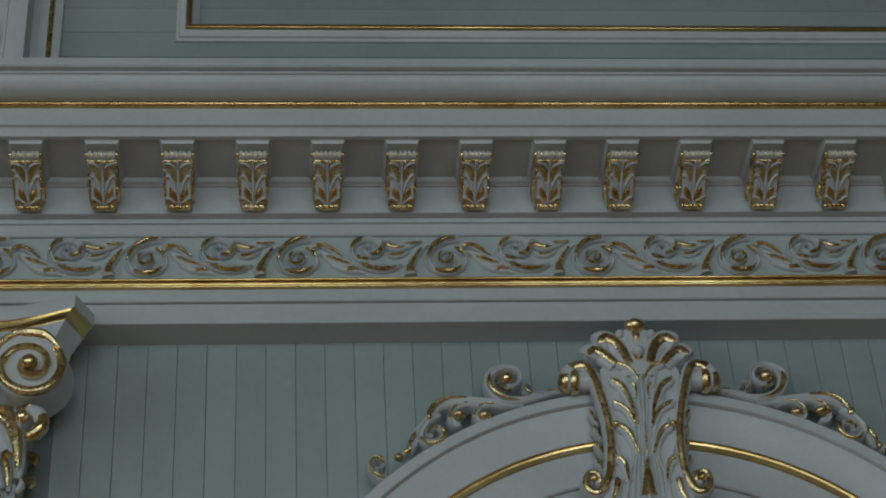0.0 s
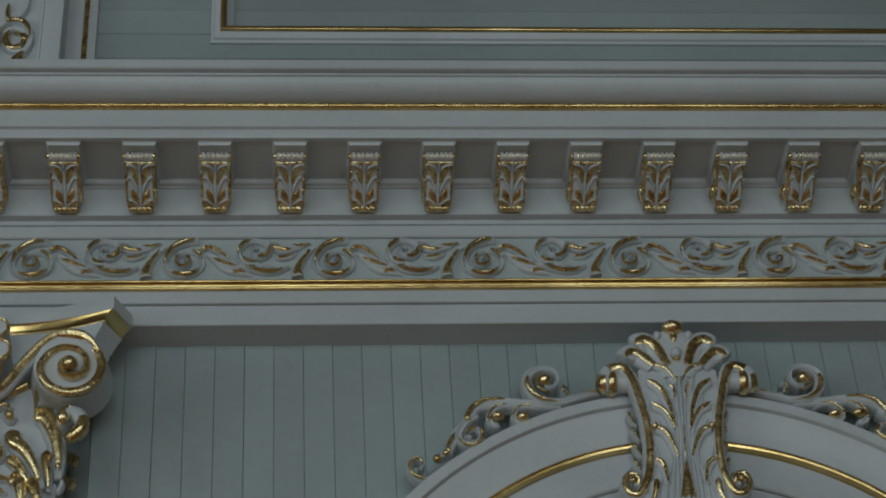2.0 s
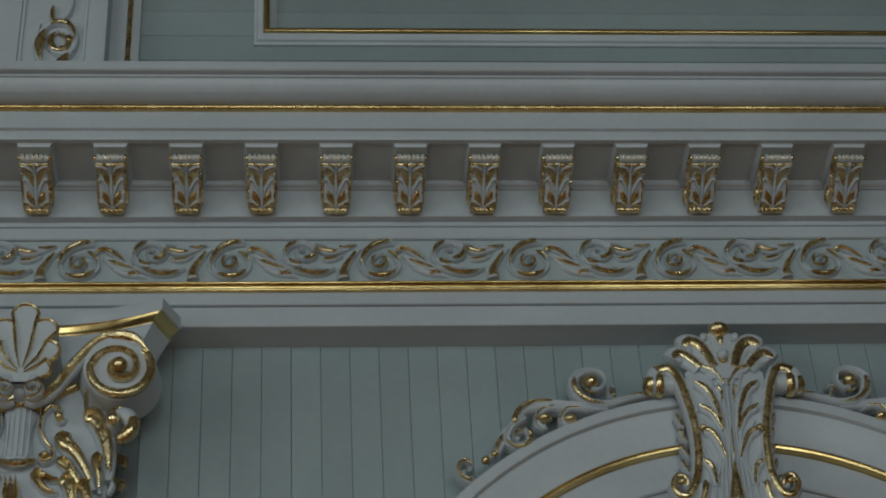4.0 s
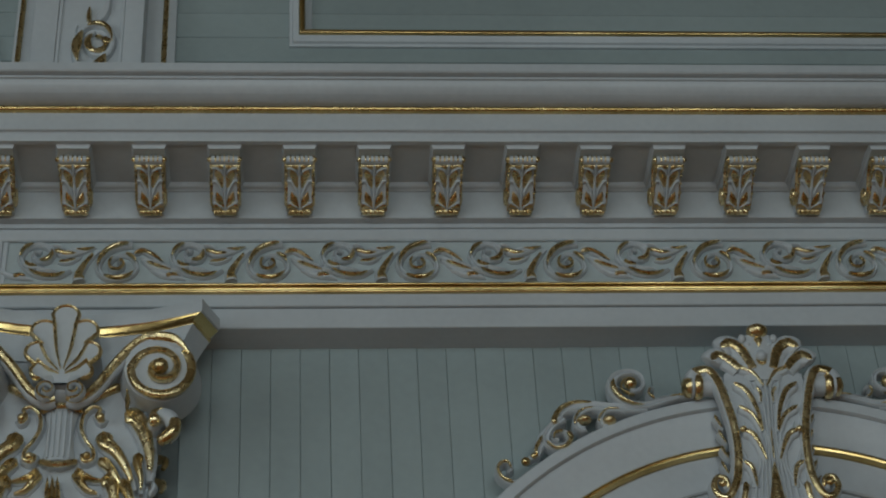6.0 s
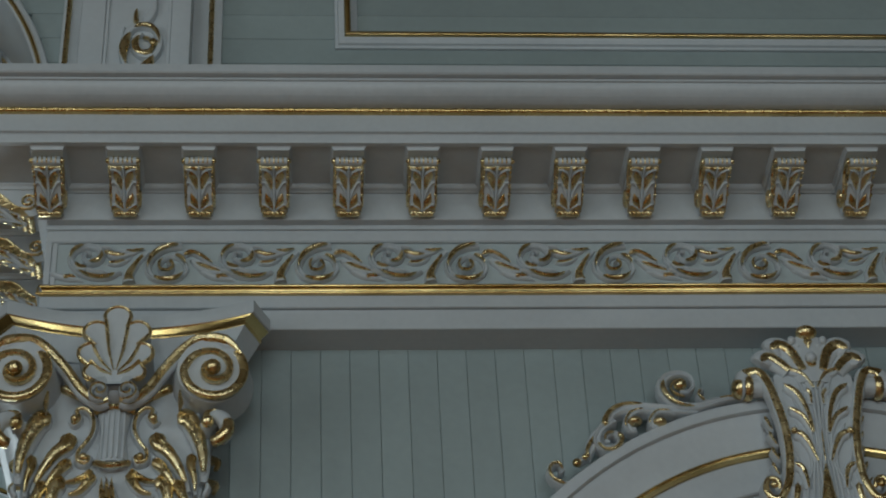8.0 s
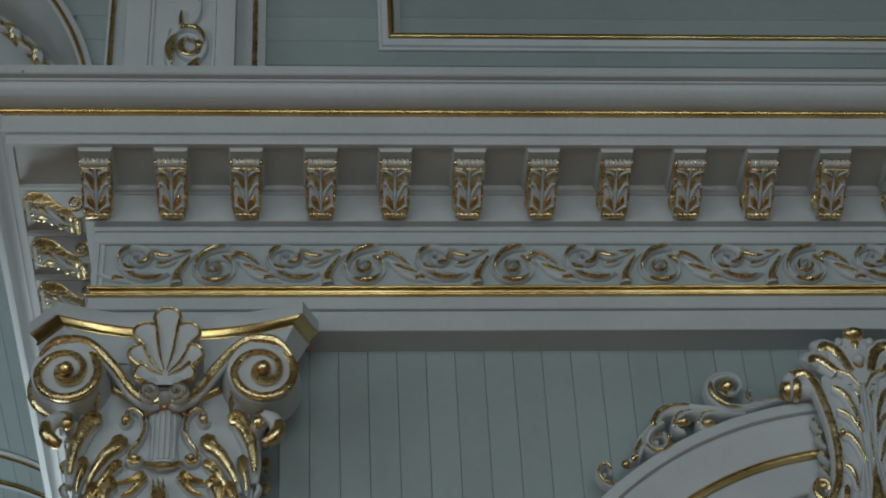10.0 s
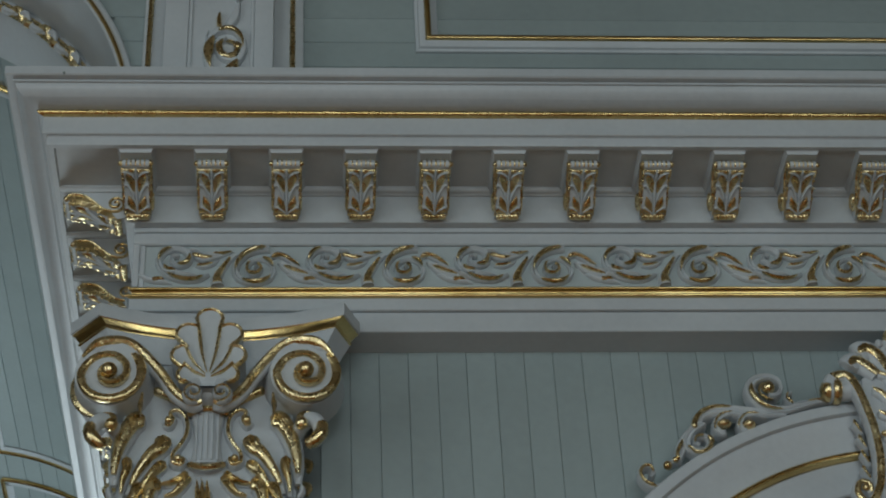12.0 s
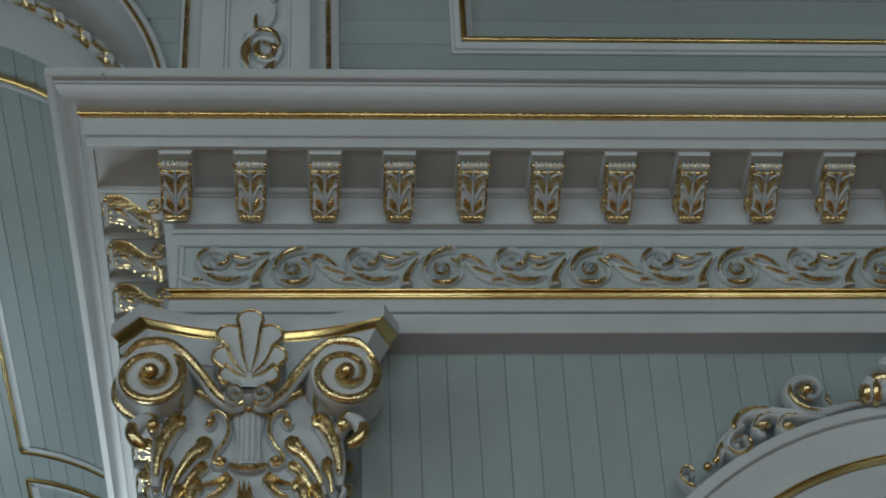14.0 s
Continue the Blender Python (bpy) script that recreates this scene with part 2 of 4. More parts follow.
bme = board_mesh("board", PITCH, 1.9, 0.012)
bme.materials.append(BOARD)
bme_low = board_mesh("board_low", PITCH, 3.55, 0.012)
bme_low.materials.append(BOARD)
rnd = random.Random(4)
for i in range(int((XR - X0) / PITCH)):
    ob = new("board", bme)
    ob.parent = wall_lower
    ob.location = (X0 + i * PITCH, rnd.uniform(-0.0012, 0.0012), 3.553 + rnd.uniform(-0.006, 0.0))
    ob2 = new("board", bme_low)
    ob2.parent = wall_lower
    ob2.location = (X0 + i * PITCH, rnd.uniform(-0.001, 0.001), 0.0)

# ---- entablature ----
ent = thing("entablature", "pale grey classical entablature with gilded mouldings, turning a corner", "trim", kind="structure")
moulding("lower_fascia", [(-0.25, 5.44), (0.116, 5.44), (0.119, 5.443), (0.119, 5.517), (0.116, 5.520), (-0.25, 5.520)], PAINT, ent)
moulding("upper_fascia", [(-0.25, 5.522), (0.126, 5.522), (0.129, 5.525), (0.129, 5.5695), (-0.25, 5.5695)], PAINT, ent)
gold_prof = [(0.10, 5.570), (0.137, 5.570)] + arc((0.137, 5.5760), 0.0062, -80, 80, 6) + [(0.134, 5.583), (0.126, 5.586)] + arc((0.136, 5.592), 0.013, 200, 110, 7) + \
            [(0.130, 5.6055)] + arc((0.130, 5.6105), 0.0052, -70, 85, 6) + [(0.10, 5.6165)]
moulding("gold_double_bead", gold_prof, GOLD_BEAD, ent, "polished gilded double bead", back=PAINT)
moulding("frieze", [(-0.25, 5.571), (0.10, 5.571), (0.10, 5.6175), (0.114, 5.619), (0.114, 5.800), (-0.25, 5.800)], FRIEZE, ent, "pale sage frieze band")
moulding("frieze_cap", [(-0.2, 5.8015), (0.122, 5.8015), (0.1265, 5.806), (0.1265, 5.812), (0.1265, 5.842), (0.120, 5.845), (0.120, 5.852), (0.129, 5.853), (0.129, 5.8705), (-0.2, 5.8705)], PAINT, ent)
moulding("bed_band", [(-0.2, 5.8715), (0.156, 5.8715), (0.158, 5.8735), (0.158, 5.986), (-0.2, 5.986)], PAINT, ent)
moulding("bed_ovolo", [(-0.2, 5.987), (0.163, 5.987), (0.165, 5.990)] + arc((0.162, 6.012), 0.020, -70, 0, 6) + [(0.182, 6.0135), (-0.2, 6.0135)], PAINT, ent)
moulding("corona", [(-0.1, 6.012), (0.380, 6.012), (0.384, 6.003), (0.403, 6.003), (0.405, 6.006), (0.405, 6.034), (0.409, 6.038), (0.418, 6.0385), (0.421, 6.0415), (0.421, 6.111), (-0.1, 6.111)], PAINT, ent)
moulding("gold_bead", [(0.38, 6.1115), (0.431, 6.1115)] + arc((0.434, 6.1205), 0.0085, -80, 80, 6) + [(0.431, 6.1305), (0.38, 6.1305)], GOLD_WORN, ent, "worn gilded bead", back=PAINT)
cy = smoothed([(0.442, 6.132), (0.458, 6.1335), (0.476, 6.139), (0.492, 6.149), (0.503, 6.161), (0.509, 6.172), (0.511, 6.181)], 3)
moulding("cyma", [(0.2, 6.131)] + [(q.x, q.y) for q in cy] + [(0.519, 6.182), (0.519, 6.190), (0.2, 6.190)], PAINT, ent)
moulding("top_fillet", [(0.1, 6.1915), (0.539, 6.1915), (0.544, 6.196), (0.544, 6.227), (0.540, 6.231), (0.1, 6.245)], PAINT, ent)

for xa, xb, pr in ((-0.0725, -0.052, 0.126), (-0.0515, -0.034, 0.120)):
    bm = bmesh.new()
    box(bm, xa, xb, -pr, -0.112, 5.6225, 5.801, 0.002)
    part("frieze_end", bm, PAINT, ent)
bm = bmesh.new()
ball(bm, (-0.296, -0.543, 6.198), 0.006, 8, 0.003, 0.006)
part("knot_hole", bm, GROOVE, ent, "dark knot hole")

# ---- upper wall of level boards ----
YU = -0.165
SXL, SXR = 0.002, 0.389
wall_upper = thing("wall_upper", "sage-grey level boards above the cornice", "wall", kind="structure")
bm = bmesh.new()
box(bm, 0.40, XR, YU + 0.012, 0.25, 6.2, 9.6)
part("backing", bm, GROOVE, wall_upper, smooth=False)
LP = 0.1225


def level_board(w, x0, x1):
    bm = bmesh.new()
    sec = [(0.0008, 0.012), (0.0008, 0.003), (0.003, 0), (w - 0.003, 0), (w - 0.0008, 0.003), (w - 0.0008, 0.012)]
    rings(bm, [[(x, YU + y, z) for z, y in sec] for x in (x0, x1)])
    return bm


for i in range(14):
    ob = part("board", level_board(LP, 0.40, XR), BOARD, wall_upper, smooth=False)
    ob.location = (0, rnd.uniform(-0.001, 0.001), 6.347 + i * LP)


def frame_rect(x0, x1, z0, z1, prof):
    """A mitred moulding round a rectangle; profile w grows inwards."""
    loops = []
    for cx, cz, sx, sz in ((x0, z0, 1, 1), (x1, z0, -1, 1), (x1, z1, -1, -1), (x0, z1, 1, -1), (x0, z0, 1, 1)):
        loops.append([(cx + sx * w, -h, cz + sz * w) for w, h in prof])
    bm = bmesh.new()
    rings(bm, loops, caps=False)
    bmesh.ops.remove_doubles(bm, verts=bm.verts, dist=1e-5)
    return bm


panel = thing("wall_panel", "large gilded rectangular panel moulding on the upper wall", "panel moulding", kind="structure")
PX, PZ = 0.905, 6.660
o = part("frame", frame_rect(PX, 5.6, PZ, 8.7, [(0, 0), (0, 0.012), (0.004, 0.015), (0.010, 0.015), (0.014, 0.024), (0.020, 0.026), (0.028, 0.034), (0.034, 0.036), (0.034, 0)]), PAINT, panel)
o.location.y = YU
o = part("gold_bead", frame_rect(PX + 0.035, 5.6 - 0.035, PZ + 0.035, 8.7 - 0.035, [(0, 0), (0, 0.034)] + [(0.011 + 0.011 * math.cos(radians(a)), 0.037 + 0.011 * math.sin(radians(a))) for a in range(160, 19, -20)] + [(0.022, 0)]), GOLD_BEAD, panel)
o.location.y = YU
o = part("inner_frame", frame_rect(PX + 0.058, 5.6 - 0.058, PZ + 0.058, 8.7 - 0.058, [(0, 0), (0, 0.030), (0.010, 0.022), (0.018, 0.010), (0.024, 0.008), (0.026, 0)]), PAINT, panel)
o.location.y = YU

# pilaster strip above the capital
strip = thing("pilaster_strip", "pale grey upper pilaster with gilded edge beads", "pilaster", kind="structure")
SY = YU - 0.145
bm = bmesh.new()
box(bm, -0.082, 0.495, YU - 0.022, 0.2, 6.2, 9.6, 0.004)
part("backing", bm, PAINT, strip)
bm = bmesh.new()
box(bm, SXL, SXR, SY + 0.012, YU - 0.024, 6.2, 9.6)
part("shaft", bm, PAINT, strip, smooth=False)
for xa, xb in ((SXL, SXL + 0.085), (SXR - 0.068, SXR)):
    bm = bmesh.new()
    box(bm, xa, xb, SY, SY + 0.0115, 6.2, 9.6, 0.004)
    part("border", bm, PAINT, strip)
    inner = xb if xa == SXL else xa - 0.014
    bm = bmesh.new()
    box(bm, inner + 0.001, inner + 0.013, SY + 0.004, SY + 0.0117, 6.2, 9.6, 0.003)
    part("bead", bm, PAINT, strip)
for xa in (-0.073, 0.444):
    bm = bmesh.new()
    tube(bm, [(xa + 0.012, YU - 0.026, 6.2), (xa + 0.012, YU - 0.026, 9.6)], 0.0100, 14)
    part("gold_bead", bm, GOLD, strip, "polished gilded edge bead")

# spandrel boards between the strip and the bay's arch
CX, CZ = -1.286, 6.29
spandrel = thing("wall_spandrel", "sage-grey level boards beside the bay's arch", "wall", kind="structure")
bm = bmesh.new()
n = 40
ring0 = [(CX + 1.166 * math.cos(math.pi * i / n), YU + 0.012, CZ + 1.166 * math.sin(math.pi * i / n)) for i in range(n + 1)]
outer = []
for i in range(n + 1):
    a = math.pi * i / n
    k = min(1.213 / max(1e-6, abs(math.cos(a))), 3.2 / max(1e-6, math.sin(a)))
    outer.append((CX + k * math.cos(a), YU + 0.012, CZ + k * math.sin(a)))
rings(bm, [[ring0[i], outer[i], (outer[i][0], 0.15, outer[i][2]), (ring0[i][0], 0.15, ring0[i][2])] for i in range(n + 1)])
part("backing", bm, GROOVE, spandrel, smooth=False)
for i in range(10):
    z = 6.2245 + i * LP
    k = min(abs(z - CZ), abs(z + LP - CZ)) if (z - CZ) * (z + LP - CZ) > 0 else 0.0
    x0 = CX + math.sqrt(max(0.0, 1.17 ** 2 - k * k))
    part("board", level_board(LP, x0, -0.083), BOARD, spandrel, smooth=False).location.z = z


def ring_moulding(name, prof, c, yb, mat, parent, a0=0, a1=180, n=72, label=""):
    """A profile of (radius, proud) turned round an arch in the plane y = yb."""
    bm = bmesh.new()
    loops = []
    for i in range(n + 1):
        a = radians(a0 + (a1 - a0) * i / n)
        loops.append([(c[0] + r * math.cos(a), yb - h, c[1] + r * math.sin(a)) for r, h in prof])
    rings(bm, loops)
    return part(name, bm, mat, parent, label)


bay = thing("bay_arch", "pale grey deep arch of the bay with gilded beads", "arch", kind="structure")
ring_moulding("intrados", [(1.150, -0.34), (1.150, 0.020), (1.154, 0.024), (1.160, 0.024), (1.160, -0.34)], (CX, CZ), YU, PAINT, bay, n=96)
ring_moulding("gold_bead", [(1.1605, -0.01), (1.1605, 0.028), (1.165, 0.034), (1.171, 0.034), (1.1755, 0.028), (1.1755, -0.01)], (CX, CZ), YU, GOLD_BEAD, bay, n=96)
ring_moulding("outer_band", [(1.176, -0.01), (1.176, 0.026), (1.180, 0.030), (1.195, 0.026), (1.200, 0.018), (1.200, -0.01)], (CX, CZ), YU, PAINT, bay, n=96)
ring_moulding("rear_band", [(1.092, -0.62), (1.086, -0.60), (1.086, -0.38), (1.092, -0.345), (1.105, -0.335), (1.149, -0.335), (1.165, -0.345), (1.165, -0.62)], (CX, CZ), YU, PAINT, bay, n=96)
slab("wall_north", -7.3, -2.505, -0.15, 0.15, 0, 9.6, PLASTER, "plain pale hall wall beyond the bay")

# barrel vault of the bay, boarded lengthwise
vault = thing("ceiling_vault", "sage-grey boarded barrel vault of the bay", "ceiling", kind="structure")
VR, VN = 1.15, 38
bm = bmesh.new()
for i in range(VN):
    a0, a1 = math.pi * i / VN, math.pi * (i + 1) / VN
    g = 0.0008
    d0, d1 = Vector((math.cos(a0), 0, math.sin(a0))), Vector((math.cos(a1), 0, math.sin(a1)))
    tdir = (d1 - d0).normalized()
    sec = [d0 * VR + tdir * g + d0 * 0.02, d0 * VR + tdir * g + d0 * 0.003, d0 * VR + tdir * 0.003, d1 * VR - tdir * 0.003, d1 * VR - tdir * g + d1 * 0.003, d1 * VR - tdir * g + d1 * 0.02]
    c = Vector((CX, 0, CZ))
    rings(bm, [[c + q + Vector((0, y, 0)) for q in sec] for y in (0.44, 5.6)])
part("ceiling_boards", bm, BOARD, vault, smooth=False)
ring_moulding("ceiling_back", [(1.172, -5.7), (1.172, -0.16), (1.3, -0.16), (1.3, -5.7)], (CX, CZ), 0.0, GROOVE, vault, n=48)
pierced("wall_bay_end", "x", 5.6, 0.15, -2.7, 0.15, 0, 7.6, [(-1.29, 1.8, 2.45, 5.35)], "plain wall closing the end of the bay with a window")
slab("wall_bay_west", -2.72, -2.52, 0.15, 5.6, 0, 7.4, PLASTER, "plain side wall of the bay")
vp = thing("vault_panel", "gilded panel mouldings curved over the vault", "panel moulding", kind="structure")


def vault_rib(name, y, a0, a1, w, h, mat):
    bm = bmesh.new()
    loops = []
    for i in range(25):
        a = radians(a0 + (a1 - a0) * i / 24)
        loops.append([(CX + r * math.cos(a), yy, CZ + r * math.sin(a)) for yy, r in ((y - w, VR + 0.003), (y - w, VR - h * 0.6), (y - w * 0.5, VR - h), (y + w * 0.5, VR - h), (y + w, VR - h * 0.6), (y + w, VR + 0.003))])
    rings(bm, loops)
    part(name, bm, mat, vp)


def vault_run(name, a, y0, y1, w, h, mat):
    bm = bmesh.new()
    d = Vector((math.cos(radians(a)), 0, math.sin(radians(a))))
    s = Vector((-d.z, 0, d.x))
    c = Vector((CX, 0, CZ))
    sec = [d * (VR + 0.004) - s * w, d * (VR - h * 0.6) - s * w, d * (VR - h) - s * w * 0.5, d * (VR - h) + s * w * 0.5, d * (VR - h * 0.6) + s * w, d * (VR + 0.004) + s * w]
    rings(bm, [[c + q + Vector((0, y, 0)) for q in sec] for y in (y0, y1)])
    part(name, bm, mat, vp)


for y0, y1 in ((0.72, 3.67), (3.95, 5.4)):
    vault_rib("gold_bead", y0, 3, 82.7, 0.011, 0.018, GOLD_BEAD)
    vault_rib("gold_bead", y1, 3, 82.7, 0.011, 0.018, GOLD_BEAD)
    vault_run("gold_bead", 82.7, y0 + 0.011, y1 - 0.011, 0.011, 0.018, GOLD_BEAD)
    vault_rib("frame", y0 + 0.034, 3, 81.0, 0.020, 0.012, PAINT)
    vault_rib("frame", y1 - 0.034, 3, 81.0, 0.020, 0.012, PAINT)
    vault_run("frame", 81.0, y0 + 0.055, y1 - 0.055, 0.020, 0.012, PAINT)

# pier and side wall below the returning entablature
pier = thing("wall_pier", "pale grey pier and bay side wall under the entablature", "wall", kind="structure")
bm = bmesh.new()
box(bm, -0.07, 0.46, -0.108, 4.6, 0, 5.438, 0.006)
part("pier_body", bm, PAINT, pier)
# ---- modillions ----
MP = smoothed([(-0.196, -0.064), (-0.191, -0.071), (-0.174, -0.073), (-0.146, -0.079), (-0.106, -0.102), (-0.070, -0.122), (-0.034, -0.133)], 4)


def under(u, v, w):
    """v in 0..1 along the modillion's under face, w proud of it."""
    f = min(max(v, 0), 0.9999) * (len(MP) - 1)
    i = int(f)
    a, b = MP[i], MP[min(i + 1, len(MP) - 1)]
    q, d = a.lerp(b, f - i), (b - a).normalized()
    return (u, q.x + d.y * w, q.y - d.x * w)


def make_modillion():
    t = thing("modillion", "small pale grey scroll bracket with gilded acanthus leaf under the cornice", "bracket", "modillions under the cornice")
    bm = bmesh.new()
    loops = []
    for hw, fy, z in ((0.0600, -0.236, 0.0), (0.0600, -0.236, -0.007), (0.0560, -0.232, -0.010), (0.0525, -0.228, -0.017), (0.0520, -0.228, -0.022)):
        loops.append([(-hw, 0.004, z), (-hw, fy, z), (hw, fy, z), (hw, 0.004, z)])
    rings(bm, loops)
    part("cap", bm, PAINT, t)
    side = [(0.004, -0.020), (-0.186, -0.020)] + [(-0.190 + 0.010 * math.cos(radians(a)), -0.048 + 0.017 * math.sin(radians(a))) for a in (120, 150, 180, 210, 240, 265)] + \
           [(q.x, q.y) for q in MP] + [(-0.014, -0.130), (0.004, -0.118)]
    bm = bmesh.new()
    rings(bm, [[(x * (1 + 1.1 * min(0, b + 0.06)), a, b) for a, b in side] for x in (-0.0455, 0.0455)])
    part("body", bm, PAINT, t)
    bm = bmesh.new()
    tube(bm, [(-0.044, -0.203, -0.0510), (0.044, -0.203, -0.0510)], 0.0150, 12)
    part("front_roll", bm, PAINT, t)
    for sx in (-1, 1):
        bm = bmesh.new()
        ball(bm, (sx * 0.049, -0.206, -0.0510), 0.0100)
        part("gold_ball", bm, GOLD, t, "gilded ball")
        bm = bmesh.new()
        side_to = lambda u, v, w, s=sx: (s * (0.0440 + w), u, v)
        pts = [(q.x, q.y) for q in smoothed([(-0.206, -0.062), (-0.204, -0.038), (-0.180, -0.030), (-0.142, -0.038), (-0.112, -0.064), (-0.082, -0.092), (-0.052, -0.104)], 4)] + spiral(-0.040, -0.070, 0.034, 0.004, 285, 1.7, 14)
        relief(bm, pts, even(0.0050), even(0.0075), side_to, 6)
        part("gold_scroll", bm, GOLD, t, "gilded side scroll")
        bm = bmesh.new()
        strip = []
        for k in range(19):
            top, low = Vector(pts[5 + k]), MP[min(len(MP) - 1, 3 + round(k * (len(MP) - 4) / 18))]
            strip.append([(sx * w, q[0], q[1]) for q, w in ((top, 0.0400), (top, 0.0462), (low, 0.0450), (low, 0.0400))])
        rings(bm, strip)
        part("gold_side_panel", bm, GOLD, t, "gilded side")
        for k in range(6):
            p = MP[2 + 3 * k]
            bm = bmesh.new()
            relief(bm, [(q.x, q.y) for q in smoothed([(p.x + 0.040, p.y + 0.014 - 0.002 * k), (p.x + 0.018, p.y + 0.011), (p.x - 0.004, p.y - 0.001)], 4)], comma(0.0085, 0.4), fade(0.0035, 0.0065), side_to, 6)
            part("gold_side_lobe", bm, GOLD, t, "gilded leaf edge")
    bm = bmesh.new()
    for k in range(-2, 3):
        tube(bm, [(k * 0.0150, -0.203 - 0.0160 * math.cos(radians(a)), -0.0510 + 0.0160 * math.sin(radians(a))) for a in range(-60, 71, 26)], 0.0026, 6)
    relief(bm, [(-0.046 + 0.092 * i / 8, -0.0315) for i in range(9)], lambda q: 0.004, lambda q: 0.006, lambda u, v, w: (u, -0.196 - w, v), 4)
    relief(bm, [(-0.040 + 0.080 * i / 6, 0.10) for i in range(7)], lambda q: 0.075, lambda q: 0.0035, under, 5)
    part("gold_reeds", bm, GOLD, t, "gilded reeds")
    bm = bmesh.new()
    for s in (-1, 1):
        for b0, t0, uu, wd in ((0.28, 0.02, 0.027, 0.0120), (0.64, 0.30, 0.028, 0.0165), (0.97, 0.68, 0.028, 0.0140)):
            c = smoothed([(s * 0.008, b0), (s * (0.008 + (uu - 0.008) * 0.42), b0 - (b0 - t0) * 0.5), (s * uu, t0)], 5)
            relief(bm, [(q.x, q.y) for q in c], taper(wd, 0.45, 0.55), taper(0.005, 0.3, 0.7), under, 5)
    part("gold_leaf", bm, GOLD, t, "gilded acanthus lobes")
    bm = bmesh.new()
    relief(bm, [(0, 0.0 + 0.97 * i / 12) for i in range(13)], lambda q: 0.0035 + 0.002 * q, lambda q: 0.008, under, 5)
    for s in (-1, 1):
        for b0, t0, uu in ((0.50, 0.16, 0.038), (0.84, 0.52, 0.037), (1.0, 0.82, 0.034)):
            c = smoothed([(s * 0.003, b0), (s * uu * 0.34, b0 - (b0 - t0) * 0.52), (s * uu * 0.72, t0 + 0.05), (s * uu, t0 + 0.02), (s * (uu + 0.003), t0 + 0.07)], 4)
            relief(bm, [(q.x, q.y) for q in c], taper(0.0052, 0.3, 0.75), taper(0.009, 0.2, 0.85), under, 5)
    part("leaf_ribs", bm, PAINT, t)
    bm = bmesh.new()
    tube(bm, [(-0.037, -0.030, -0.133), (0.037, -0.030, -0.133)], 0.0125, 10)
    relief(bm, [(-0.040 + 0.080 * i / 6, 0.90) for i in range(7)], lambda q: 0.045, lambda q: 0.006, under, 5)
    for k in range(-2, 3):
        ball(bm, (k * 0.0165, -0.036, -0.138), 0.008, 8)
    part("gold_foot", bm, GOLD, t, "gilded foot roll")
    return t


mod = make_modillion()
mod.location = (-0.06, -0.152, 6.012)
for k in range(1, 25):
    copy_thing(mod, pose(-0.06 + 0.25 * k, -0.152, 6.012))
for k in range(0, 18):
    copy_thing(mod, pose(MIT - 0.152, -0.125 + 0.25 * k, 6.012, 0, 0, -90))

